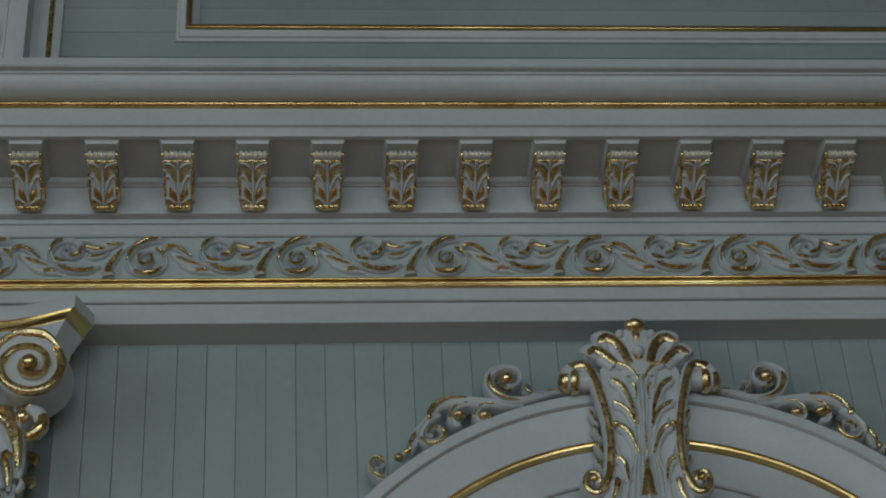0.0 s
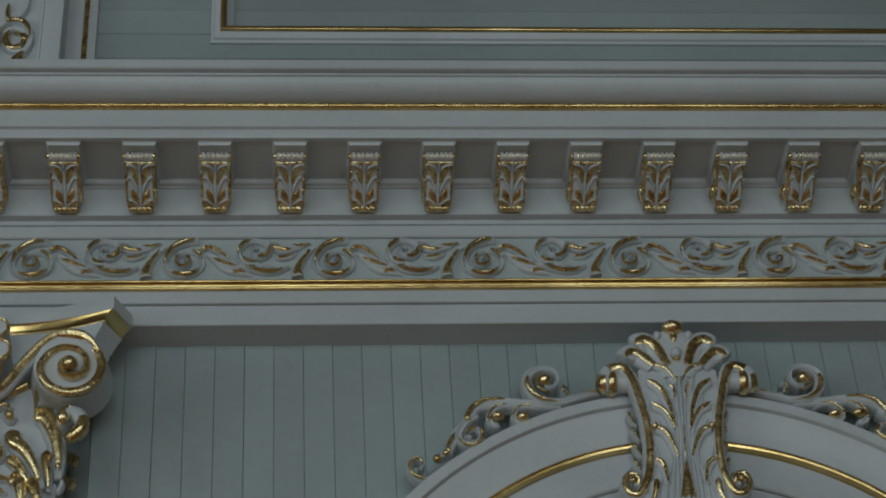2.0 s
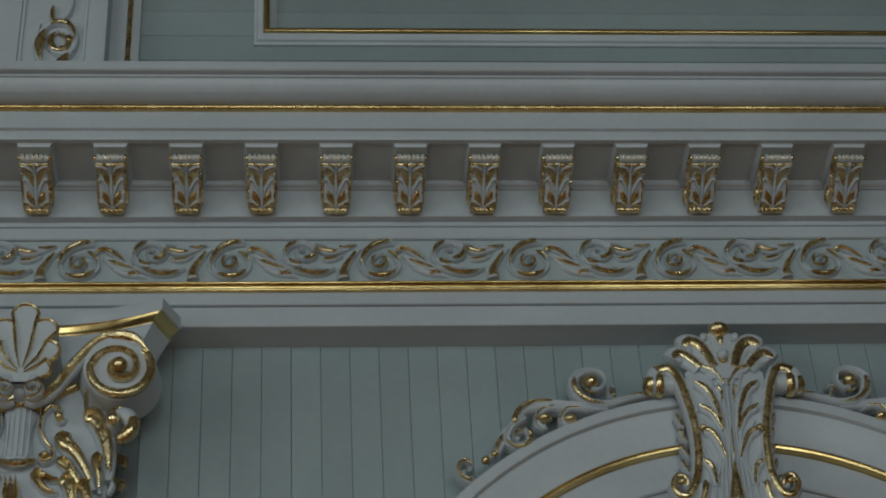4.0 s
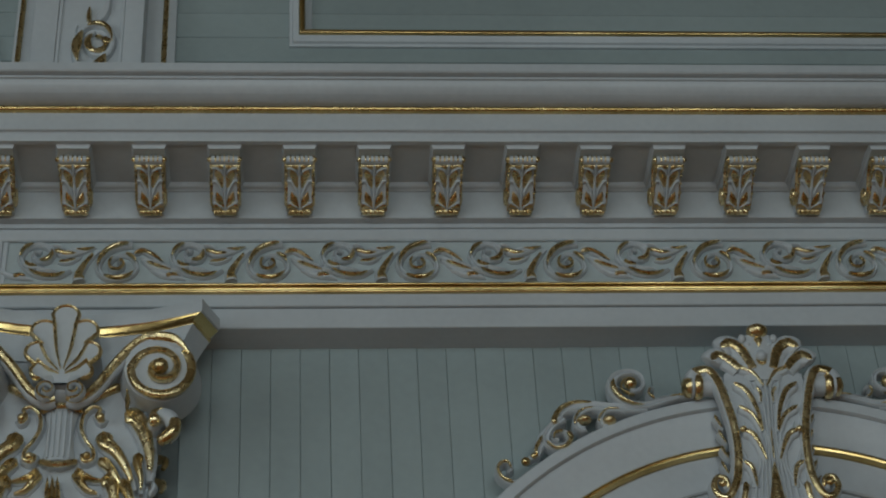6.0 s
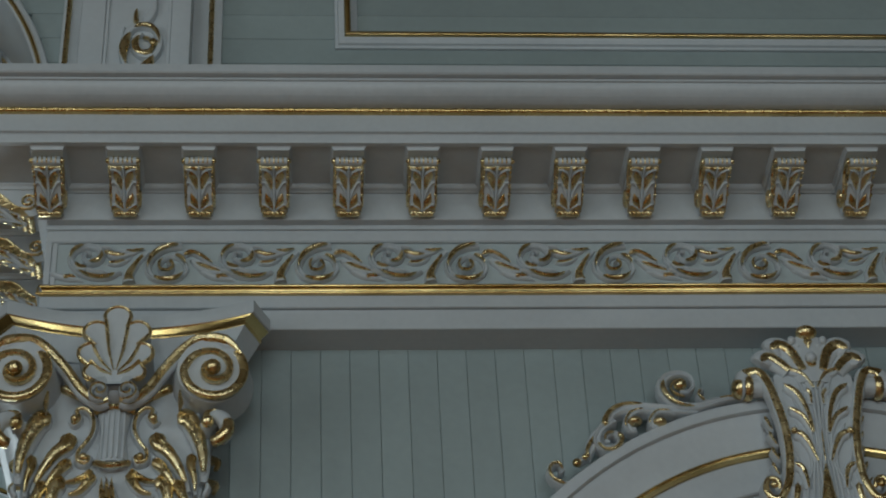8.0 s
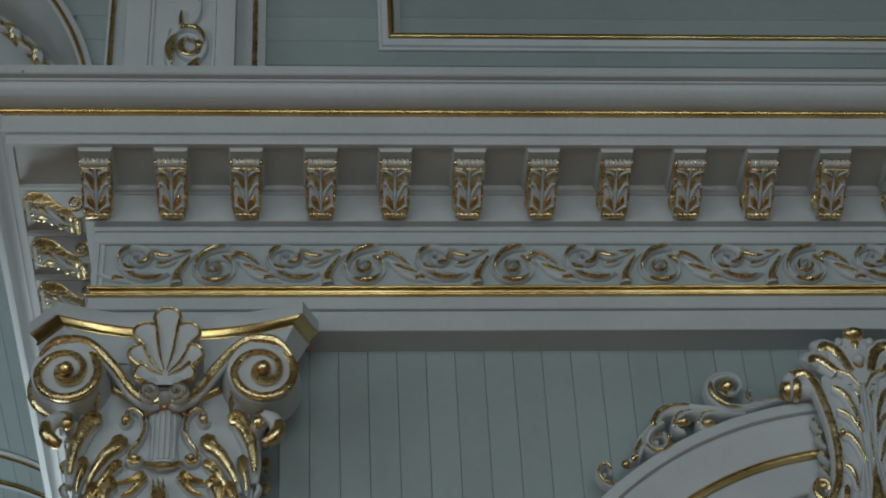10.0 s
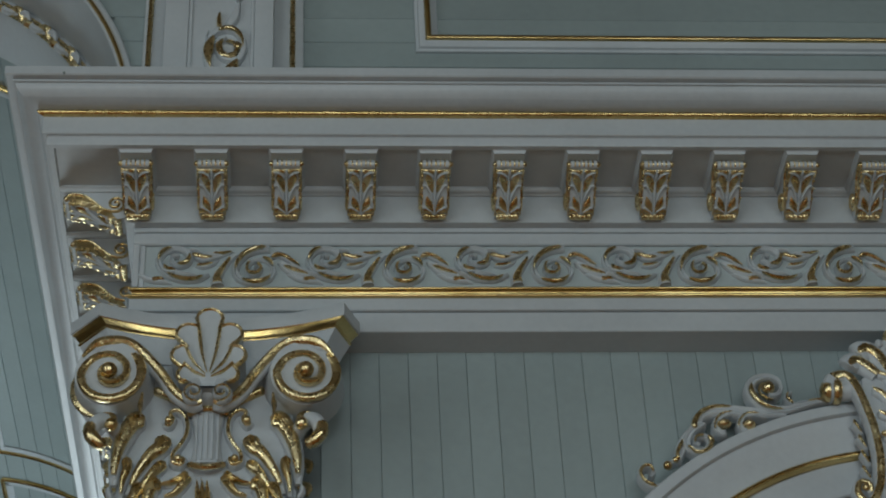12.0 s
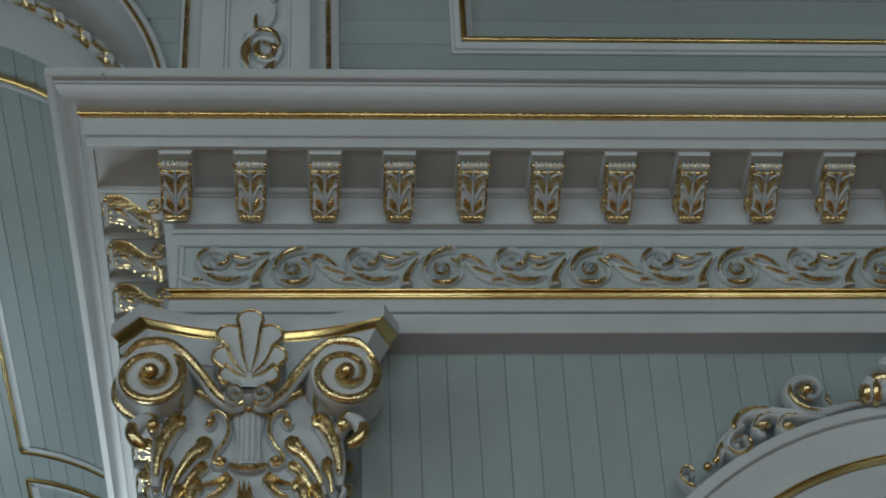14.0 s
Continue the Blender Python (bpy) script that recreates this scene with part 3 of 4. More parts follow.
# ---- frieze scrolls ----
def make_frieze(whole=True):
    t = thing("frieze_scroll", "pale grey scrolling acanthus relief with gilded edges on the frieze", "relief ornament", "frieze scrolls")
    S = 0.000769

    def c(*pts):
        return [((x - 148) * S, (238 - y) * 0.00096) for x, y in pts]

    def run(pts, n=5):
        return [(q.x, q.y) for q in smoothed(c(*pts), n)]

    def to(u, v, w):
        return (u, -1.3 * w, v)
    big = run([(405, 74), (350, 82), (300, 105), (268, 145), (264, 185), (290, 215), (340, 226), (395, 215), (426, 180), (415, 140), (378, 122), (340, 128), (312, 155), (318, 185), (350, 190), (372, 172), (362, 152), (345, 158)], 4)
    if whole:
        bm = bmesh.new()
        relief(bm, big, lambda q: 0.0135 - 0.0085 * q, lambda q: 0.017 + 0.005 * math.sin(q * 9), to, 10, hollow=0.55, sharp=0.7)
        part("large_scroll", bm, PAINT, t)
    bm = bmesh.new()
    sml = run([(800, 188), (750, 212), (690, 214), (632, 196), (592, 160), (580, 125), (600, 92), (645, 76), (690, 84), (714, 112), (700, 142), (662, 150), (635, 130), (645, 108), (668, 112)], 4)
    relief(bm, sml, lambda q: 0.0065 + 0.0055 * math.sin(math.pi * q), lambda q: 0.015 + 0.006 * q, to, 10, hollow=0.55, sharp=0.7)
    part("small_scroll", bm, PAINT, t)
    bm = bmesh.new()
    if whole:
        relief(bm, run([(408, 118), (445, 98), (490, 118), (552, 158)]), taper(0.013), taper(0.018), to, 9, hollow=0.4, sharp=0.6)
        relief(bm, run([(440, 128), (500, 165), (570, 185), (640, 222)]), taper(0.020, 0.3, 0.5), taper(0.016), to, 7, hollow=0.5, sharp=0.6)
        for x, y in ((505, 168), (545, 188), (590, 205)):
            relief(bm, run([(x - 18, y - 22), (x + 14, y - 12), (x + 44, y + 2)]), taper(0.008), taper(0.020), to, 6)
    relief(bm, run([(480, 182), (540, 205), (600, 216), (648, 226)]), taper(0.012, 0.3, 0.5), taper(0.014), to, 7)
    relief(bm, run([(716, 98), (770, 116), (820, 112), (892, 88)]), taper(0.014, 0.2, 0.4), taper(0.018), to, 9, hollow=0.4, sharp=0.6)
    relief(bm, run([(770, 92), (820, 98), (860, 92), (905, 82)]), taper(0.009, 0.2, 0.4), taper(0.014), to, 7)
    relief(bm, run([(640, 176), (690, 190), (760, 190)]), taper(0.010), taper(0.020), to, 6)
    relief(bm, run([(590, 150), (612, 172), (650, 178), (690, 168)]), taper(0.012, 0.3, 0.5), taper(0.024), to, 8, hollow=0.3, sharp=0.6)
    relief(bm, run([(735, 150), (775, 150), (812, 140), (846, 118)]), taper(0.010, 0.3, 0.5), taper(0.015), to, 8, hollow=0.3, sharp=0.6)
    relief(bm, run([(700, 84), (735, 84), (772, 96)]), taper(0.008, 0.3, 0.5), taper(0.018), to, 7)
    part("leaves", bm, PAINT, t)
    if whole:
        bm = bmesh.new()
        relief(bm, run([(184, 236), (180, 205), (205, 160), (240, 118), (262, 98)]), lambda q: 0.017 * (1 - q) ** 1.2 + 0.006, lambda q: 0.022 * (1 - 0.5 * q), to, 7, hollow=0.2)
        part("stem", bm, PAINT, t)
        bm = bmesh.new()
        relief(bm, run([(186, 228), (184, 202), (206, 162), (236, 122)]), lambda q: 0.013 * (1 - q) ** 1.1 + 0.004, lambda q: 0.008 * (1 - 0.4 * q), to, 6, base=0.016)
        part("gold_stem", bm, GOLD, t, "gilded stem")
    bm = bmesh.new()
    k = len(big)
    if whole:
        relief(bm, big[1:int(k * 0.24)], taper(0.0085, 0.3, 0.6), even(0.006), to, 5, base=0.0215)
        relief(bm, big[int(k * 0.29):int(k * 0.45)], taper(0.0075, 0.4, 0.6), even(0.006), to, 5, base=0.019)
        relief(bm, big[int(k * 0.68):k - 2], even(0.0045), even(0.005), to, 5, base=0.021)
        relief(bm, run([(415, 116), (450, 104), (495, 122), (540, 150)]), taper(0.007), taper(0.006), to, 5, base=0.014)
    relief(bm, run([(552, 212), (585, 208), (612, 214)]), taper(0.009), taper(0.009), to, 5, base=0.009)
    m = len(sml)
    relief(bm, sml[int(m * 0.04):int(m * 0.26)], taper(0.006, 0.4, 0.6), even(0.006), to, 5, base=0.019)
    relief(bm, sml[int(m * 0.62):int(m * 0.80)], taper(0.008, 0.4, 0.6), even(0.006), to, 5, base=0.021)
    relief(bm, run([(722, 100), (772, 116), (815, 113)]), taper(0.0085), taper(0.006), to, 5, base=0.014)
    relief(bm, run([(812, 96), (850, 96), (895, 86)]), taper(0.004), taper(0.005), to, 5, base=0.012)
    relief(bm, sml[int(m * 0.34):int(m * 0.50)], taper(0.006, 0.4, 0.6), even(0.005), to, 5, base=0.021)
    relief(bm, run([(602, 158), (622, 172), (655, 176)]), taper(0.005), taper(0.006), to, 5, base=0.022)
    relief(bm, run([(745, 150), (780, 149), (815, 138)]), taper(0.0045), taper(0.005), to, 5, base=0.014)
    if whole:
        relief(bm, big[int(k * 0.50):int(k * 0.60)], taper(0.006, 0.4, 0.6), even(0.005), to, 5, base=0.020)
        relief(bm, run([(470, 152), (520, 172), (575, 188)]), taper(0.0045), taper(0.005), to, 5, base=0.015)
    part("gold_edges", bm, GOLD, t, "rubbed gilded edges")
    return t


first = make_frieze(False)
first.location = (0.6841 - 1.003, -0.114, 5.6265)
tagged(first, "half scroll of pale grey acanthus with gilded edges at the corner")
fr = make_frieze()
FX = 0.6841
fr.location = (FX - 0.5015, -0.114, 5.6265)
for k in range(1, 11):
    copy_thing(fr, pose(FX + 0.5015 * (k - 1), -0.114, 5.6265))

# ---- capital ----
CAPX = 0.200


def make_capital():
    t = thing("capital", "ornate pale grey pilaster capital with gilded volutes, shell and acanthus", "capital", place=(CAPX, 0, 0))
    FY = -0.165

    def U(X):
        return (X - 540) / 1059

    def V(Y, w=0.0):
        return 5.573 - Y / 900 - 0.80 * w

    def run(pts, w=0.0, n=5):
        return [(q.x, q.y) for q in smoothed([(U(x), V(y, w)) for x, y in pts], n)]
    # abacus: concave plan with cut horns
    def plan(s):
        p = []
        for i in range(13):
            a = -1 + 2 * i / 12
            p.append(((0.038 + 0.390 * a) * s, -0.275 * s + 0.085 * s * (1 - a * a)))
        p.append((0.480 * s, -0.165 * s))
        q = []
        for i in range(7):
            a = i / 6
            q.append((0.480 * s - 0.08 * s * math.sin(math.pi * a), -0.165 * s + 0.38 * a))
        p += q[1:]
        return p + [(-x + 0.028 * s, y) for x, y in q[1:]][::-1] + [(-0.452 * s, -0.165 * s)]
    def slab_of(levels):
        bm = bmesh.new()
        rings(bm, [[(x, y, z) for x, y in plan(s)] for s, z in levels])
        return bm
    part("abacus", slab_of([(0.985, 5.447), (1.0, 5.444), (1.0, 5.399), (0.990, 5.396)]), PAINT, t)
    part("gold_abacus_edge", slab_of([(0.990, 5.3955), (0.980, 5.3940), (0.962, 5.387), (0.942, 5.377), (0.934, 5.3710), (0.933, 5.3685), (0.943, 5.3670), (0.943, 5.3620), (0.933, 5.3595)]), GOLD_BEAD, t, "gilded under edge of the abacus")
    part("abacus_cavetto", slab_of([(0.931, 5.3590), (0.916, 5.346), (0.890, 5.325), (0.858, 5.300), (0.84, 5.270)]), PAINT, t)
    # bell
    bm = bmesh.new()
    loops = []
    for z, hw, fy in ((5.33, 0.345, -0.172), (5.22, 0.325, -0.170), (5.10, 0.300, -0.167), (4.98, 0.285, -0.164), (4.86, 0.276, -0.162), (4.70, 0.272, -0.160), (4.52, 0.272, -0.157), (4.45, 0.272, -0.150)):
        lp = []
        for i in range(9):
            a = -1 + i / 4
            lp.append((hw * a, fy + 0.018 * abs(a) ** 4, z))
        loops.append(lp + [(hw, 0.36, z), (-hw, 0.36, z)])
    rings(bm, loops)
    part("bell", bm, PAINT, t)
    bm = bmesh.new()
    box(bm, -0.272, 0.272, -0.13, -0.109, 0.0, 4.449, 0.004)
    part("pilaster_shaft", bm, PAINT, t)
    bm = bmesh.new()
    for z in (4.43, 4.47):
        tube(bm, [(-0.285, -0.14, z), (0.285, -0.14, z)], 0.012, 10)
    part("gold_astragal", bm, GOLD, t, "gilded neck beads")
    to = flat(FY)
    for s in (-1, 1):
        # corner volutes, turned outwards
        vc = Vector((s * 0.304, -0.272, 5.172))
        out = Vector((s * 0.05, -0.985, -0.16)).normalized()
        across = Vector((out.y * -s, out.x * s, 0)) * s
        if across.x * s < 0:
            across = -across
        def on(u, v, w, vc=vc, out=out, across=across):
            return vc + across * u + Vector((0, 0, v)) + out * w
        bm = bmesh.new()
        bmesh.ops.create_cone(bm, cap_ends=True, segments=40, radius1=0.131, radius2=0.110, depth=0.130,
                              matrix=Matrix.Translation(vc - out * 0.0655) @ out.to_track_quat('Z', 'Y').to_matrix().to_4x4())
        vol = part("volute", bm, PAINT, t)
        sp = []
        for i in range(61):
            q = i / 60
            r = 0.1030 - 0.012 * q / 0.40 if q < 0.40 else 0.0910 - 0.070 * ((q - 0.40) / 0.60) ** 0.72
            sp.append((s * r * math.cos(radians(95 - 690 * q)), r * math.sin(radians(95 - 690 * q))))
        bm = bmesh.new()
        relief(bm, sp, lambda q: 0.0160 - 0.0060 * q, lambda q: 0.010 + 0.026 * q, on, 8, hollow=0.1, sharp=0.7)
        part("gold_spiral", bm, GOLD, vol, "gilded volute spiral")
        bm = bmesh.new()
        ball(bm, vc + out * 0.024, 0.026, 14)
        part("gold_eye", bm, GOLD, vol, "gilded volute eye")
        # edge of the volute seen from the side
        if s < 0:
            bm = bmesh.new()
            back = [on(0.126 * math.cos(radians(a)), 0.126 * math.sin(radians(a)), -0.095) for a in range(-80, 41, 8)]
            tube(bm, back, lambda q: 0.013 * math.sin(math.pi * min(1, max(0, q))) + 0.003, 8)
            part("gold_rim", bm, GOLD, vol, "gilded rim")
        # stem that runs from the volute to the shell
        bm = bmesh.new()
        path = smoothed([(s * 0.392, -0.262, 5.222), (s * 0.366, -0.266, 5.254), (s * 0.335, -0.268, 5.272), (s * 0.296, -0.268, 5.279), (s * 0.252, -0.260, 5.277), (s * 0.205, -0.245, 5.248), (s * 0.152, -0.230, 5.190), (s * 0.100, -0.222, 5.115), (s * 0.050, -0.218, 5.078), (s * 0.020, -0.218, 5.085)], 6)
        tube(bm, path, lambda q: min(0.026 - 0.010 * q, 0.006 + 0.11 * q), 10)
        part("stem", bm, PAINT, t)
        bm = bmesh.new()
        tube(bm, [p + Vector((0, -0.018, 0.008)) for p in path], lambda q: min(0.0195 - 0.007 * q, 0.004 + 0.07 * q), 9)
        part("gold_stem_edge", bm, GOLD, t, "gilded stem edge")
        bm = bmesh.new()
        low = smoothed([(s * 0.200, -0.235, 5.260), (s * 0.228, -0.262, 5.266), (s * 0.240, -0.268, 5.250), (s * 0.262, -0.25, 5.238), (s * 0.300, -0.25, 5.240)], 4)
        tube(bm, low, lambda q: 0.004 + 0.007 * q, 7)
        part("tendril", bm, PAINT, t)
        # small curls under the shell
        bm = bmesh.new()
        relief(bm, [(s * x, z) for x, z in spiral(0.042, 5.098, 0.036, 0.006, 250, 1.5, 14)], even(0.0085), even(0.022), flat(-0.262), 6)
        part("shell_curl", bm, PAINT, t)
        bm = bmesh.new()
        relief(bm, [(s * x, z) for x, z in spiral(0.042, 5.098, 0.036, 0.008, 250, 1.4, 14)], even(0.0034), even(0.006), flat(-0.282), 5)
        part("gold_curl", bm, GOLD, t, "gilded curl")
        # buds beside the stems
        def m(pts):
            return [(s * u, v) for u, v in run(pts, 0.02)]
        bm = bmesh.new()
        relief(bm, m([(735, 338), (700, 352), (660, 375), (635, 400)]), taper(0.016, 0.2, 0.35), taper(0.022, 0.2, 0.5), to, 7)
        part("gold_bud", bm, GOLD, t, "gilded bud")
        bm = bmesh.new()
        relief(bm, [(s * u, v) for u, v in ((0.203, 5.112), (0.207, 5.068), (0.204, 5.026))], comma(0.0140, 0.25), fade(0.008, 0.022), flat(-0.246), 7)
        part("gold_drop", bm, GOLD, t, "gilded drop beside the volute")
        # lyre side scrolls
        bm = bmesh.new()
        sc = m([(690, 455), (670, 470), (655, 450), (665, 428), (640, 420), (612, 445), (607, 490), (625, 530), (648, 560), (650, 590), (625, 600), (615, 580), (632, 572)])
        relief(bm, sc, even(0.0125), even(0.026), to, 7, hollow=0.3)
        part("lyre_scroll", bm, PAINT, t)
        bm = bmesh.new()
        relief(bm, sc[2:-2], even(0.0062), even(0.008), to, 6, base=0.020)
        ball(bm, (s * U(668), FY - 0.030, V(452, 0.03)), 0.014, 10)
        ball(bm, (s * U(632), FY - 0.030, V(578, 0.03)), 0.012, 10)
        part("gold_scroll_edge", bm, GOLD, t, "gilded scroll edge")
        # acanthus leaves
        for nm, spec in (("acanthus_leaf", [((838, 660), (835, 590), (818, 520), (785, 462), (745, 448)), 0.030, 0.042]),
                         ("acanthus_leaf", [((790, 690), (762, 625), (725, 570), (690, 540), (680, 505)), 0.026, 0.036]),
                         ("acanthus_leaf", [((760, 700), (735, 660), (705, 618), (672, 590)), 0.018, 0.030]),
                         ("acanthus_leaf", [((812, 700), (808, 650), (796, 610), (800, 575)), 0.016, 0.034]),
                         ("acanthus_leaf", [((735, 780), (728, 720), (715, 670), (685, 655)), 0.026, 0.034]),
                         ("acanthus_leaf", [((680, 700), (640, 690), (610, 655), (598, 632)), 0.016, 0.026]),
                         ("acanthus_leaf", [((700, 660), (655, 655), (620, 640), (600, 622)), 0.014, 0.022]),
                         ("acanthus_leaf", [((800, 800), (785, 740), (765, 690), (750, 660)), 0.020, 0.034])):
            pts, w, h = spec[0], 1.12 * spec[1], spec[2]
            bm = bmesh.new()
            relief(bm, m(pts), lambda q, w=w: w * (0.35 + 0.65 * math.sin(min(1, q * 1.05) * math.pi * 0.62)) * (1 if q < 0.85 else math.sqrt(max(0.02, 1 - ((q - 0.85) / 0.15) ** 2))), lambda q, h=h: h * (0.35 + 0.30 * q * q), to, 8, hollow=0.35)
            lf = part(nm, bm, PAINT, t)
            bm = bmesh.new()
            g = m(pts)
            relief(bm, g[int(len(g) * 0.12):], comma(w * 1.06, 0.22), lambda q, h=h: 0.006 + 0.012 * math.sin(math.pi * q), lambda u, v, ww, h=h: (u, FY - ww, v), 7, base=h * 0.62)
            for off in (-0.45, 0.0, 0.45):
                seg = g[int(len(g) * 0.40):-1]
                vein = []
                for i, q in enumerate(seg):
                    a, b = seg[max(i - 1, 0)], seg[min(i + 1, len(seg) - 1)]
                    d = Vector((b[0] - a[0], b[1] - a[1], 0))
                    d = d.normalized() if d.length > 1e-9 else Vector((0, 1, 0))
                    wd = w * 0.60 * off * math.sin(math.pi * (0.25 + 0.6 * i / len(seg)))
                    vein.append((q[0] - d.y * wd, q[1] + d.x * wd))
                relief(bm, vein, taper(0.0026, 0.4, 0.6), lambda q: 0.0050, to, 4, base=h * 0.62 + 0.0125)
            part("gold_leaf", bm, GOLD, lf, "gilded leaf face")
        bm = bmesh.new()
        for k in range(5):
            relief(bm, m([(838 - 8 * k, 705 - 60 * k), (852 - 10 * k, 680 - 60 * k), (846 - 10 * k, 655 - 60 * k)]), taper(0.010), taper(0.018), to, 5)
        part("leaf_serration", bm, PAINT, t)
        # curled corner leaf under the volute
        bm = bmesh.new()
        path = smoothed([(s * 0.245, -0.140, 4.948), (s * 0.272, -0.170, 4.993), (s * 0.296, -0.205, 5.020), (s * 0.320, -0.225, 5.026), (s * 0.344, -0.235, 5.003), (s * 0.350, -0.230, 4.963), (s * 0.333, -0.225, 4.936)], 6)
        tube(bm, path, lambda q: 0.015 + 0.011 * math.sin(math.pi * q), 12)
        cl = part("corner_leaf", bm, PAINT, t)
        bm = bmesh.new()
        ball(bm, (s * 0.292, -0.245, 5.000), 0.021, 12)
        tube(bm, smoothed([(s * 0.292, -0.245, 5.004), (s * 0.288, -0.236, 5.032), (s * 0.308, -0.232, 5.046), (s * 0.332, -0.240, 5.039)], 5), lambda q: 0.014 - 0.009 * q, 8)
        part("gold_ball", bm, GOLD, cl, "gilded ball")
        bm = bmesh.new()
        tube(bm, smoothed([(s * 0.356, -0.250, 4.993), (s * 0.353, -0.256, 4.958), (s * 0.328, -0.252, 4.930), (s * 0.310, -0.242, 4.926)], 5), lambda q: 0.022 - 0.008 * abs(q - 0.4), 10)
        part("gold_tip", bm, GOLD, cl, "gilded leaf tip")
        # leafy edge along the bell's side
        bm = bmesh.new()
        for k in range(6):
            z = 4.98 - 0.085 * k
            tube(bm, smoothed([(s * (0.292 - 0.004 * k), -0.05, z), (s * (0.318 - 0.004 * k), -0.07, z - 0.02), (s * (0.312 - 0.004 * k), -0.075, z - 0.052)], 4), lambda q: 0.018 * (1 - 0.6 * q), 7)
        part("gold_side_leaves", bm, GOLD, t, "gilded leaf edge")
    # shell
    SYY = -0.262
    base = (0.0, 5.130)
    lobes = [(0.0, 5.385, 0.042), (0.064, 5.328, 0.040), (0.080, 5.248, 0.036), (0.064, 5.176, 0.030)]
    bm = bmesh.new()
    outline = []
    order = [(-x, z, r) for x, z, r in lobes[:0:-1]] + lobes
    for x, z, r in order:
        d = Vector((x, z - 5.20)).normalized()
        a = math.degrees(math.atan2(d.y, d.x))
        for k in range(-80, 81, 20):
            outline.append((x + r * math.cos(radians(a - k)), z + r * 0.95 * math.sin(radians(a - k)) - 0.01))
    mid = Vector((0, 5.17))
    loops = []
    for f, w in ((1.0, 0.0), (0.985, 0.018), (0.8, 0.012), (0.45, 0.004), (0.10, 0.010)):
        loops.append([(mid.x + (x - mid.x) * f, SYY - w, mid.y + (z - mid.y) * f) for x, z in outline] + [(mid.x + 0.032 * f * (1 if q else -1), SYY - w, 5.118 if f > 0.2 else 5.15) for q in (1, 0)])
    loops.insert(0, [(x, SYY + 0.11, z) for x, y, z in loops[0]])
    rings(bm, loops)
    sh = part("shell", bm, PAINT, t)
    bm = bmesh.new()
    relief(bm, outline, even(0.0065, 0.02), even(0.012, 0.02), flat(SYY - 0.012), 6)
    part("gold_outline", bm, GOLD, sh, "gilded scalloped outline")
    for x, z in ((0.034, 5.345), (-0.034, 5.345), (0.078, 5.283), (-0.078, 5.283), (0.076, 5.206), (-0.076, 5.206)):
        bm = bmesh.new()
        c = smoothed([(base[0] + x * 0.12, base[1] + (z - base[1]) * 0.12 + 0.02), (base[0] + x * 0.62, base[1] + (z - base[1]) * 0.50 + 0.012), (x, z)], 5)
        relief(bm, [(q.x, q.y) for q in c], lambda q: 0.002 + 0.0055 * q, lambda q: 0.007 + 0.010 * q, flat(SYY - 0.008), 6)
        part("gold_rib", bm, GOLD, sh, "gilded rib")
    bm = bmesh.new()
    ball(bm, (0, -0.195, 5.128), 0.070, 16, 0.05, 0.040)
    part("shell_base", bm, PAINT, t)
    # lyre
    ly = FY - 0.004
    bm = bmesh.new()
    loops = []
    for i in range(9):
        q = i / 8
        hw = 0.048 + 0.006 * math.cos(math.pi * 2 * q) - 0.004 * q
        z = V(425, 0.02) + (V(600, 0.02) - V(425, 0.02)) * q
        loops.append([(hw * math.cos(radians(a)), ly - 0.030 * math.sin(radians(a)), z) for a in range(0, 181, 18)])
    rings(bm, loops)
    lyre = part("lyre", bm, PAINT, t)
    for k in range(5):
        bm = bmesh.new()
        x = (k - 2) * 0.0165
        tube(bm, [(x, ly - 0.029 * math.sqrt(max(0, 1 - (x / 0.052) ** 2)) - 0.002, V(Y, 0.02)) for Y in (436, 500, 560, 592)], 0.0042, 6)
        part("string", bm, PAINT, lyre)
    for Y, w in ((432, 0.060), (598, 0.052)):
        bm = bmesh.new()
        tube(bm, [(w * a, ly - 0.034 * math.sqrt(max(0.02, 1 - a * a * 0.9)), V(Y, 0.02) - (0.022 * (1 - a * a) if Y > 500 else -0.008 * (1 - a * a))) for a in [i / 6 - 1 for i in range(13)]], 0.010, 8)
        part("gold_bar", bm, GOLD, lyre, "gilded bar")
    bm = bmesh.new()
    relief(bm, run([(540, 800), (540, 740), (538, 690), (524, 650)], 0.02), taper(0.030, 0.2, 0.4), fade(0.02, 0.04), to, 8, hollow=0.3)
    part("centre_leaf", bm, PAINT, t)
    bm = bmesh.new()
    for dx in (-18, -2, 14):
        relief(bm, run([(540 + dx * 0.7, 780), (535 + dx, 720), (530 + dx, 652)], 0.02), taper(0.0085), taper(0.012), to, 6, base=0.030)
    part("gold_centre_leaf", bm, GOLD, t, "gilded centre leaf")
    return t


make_capital()

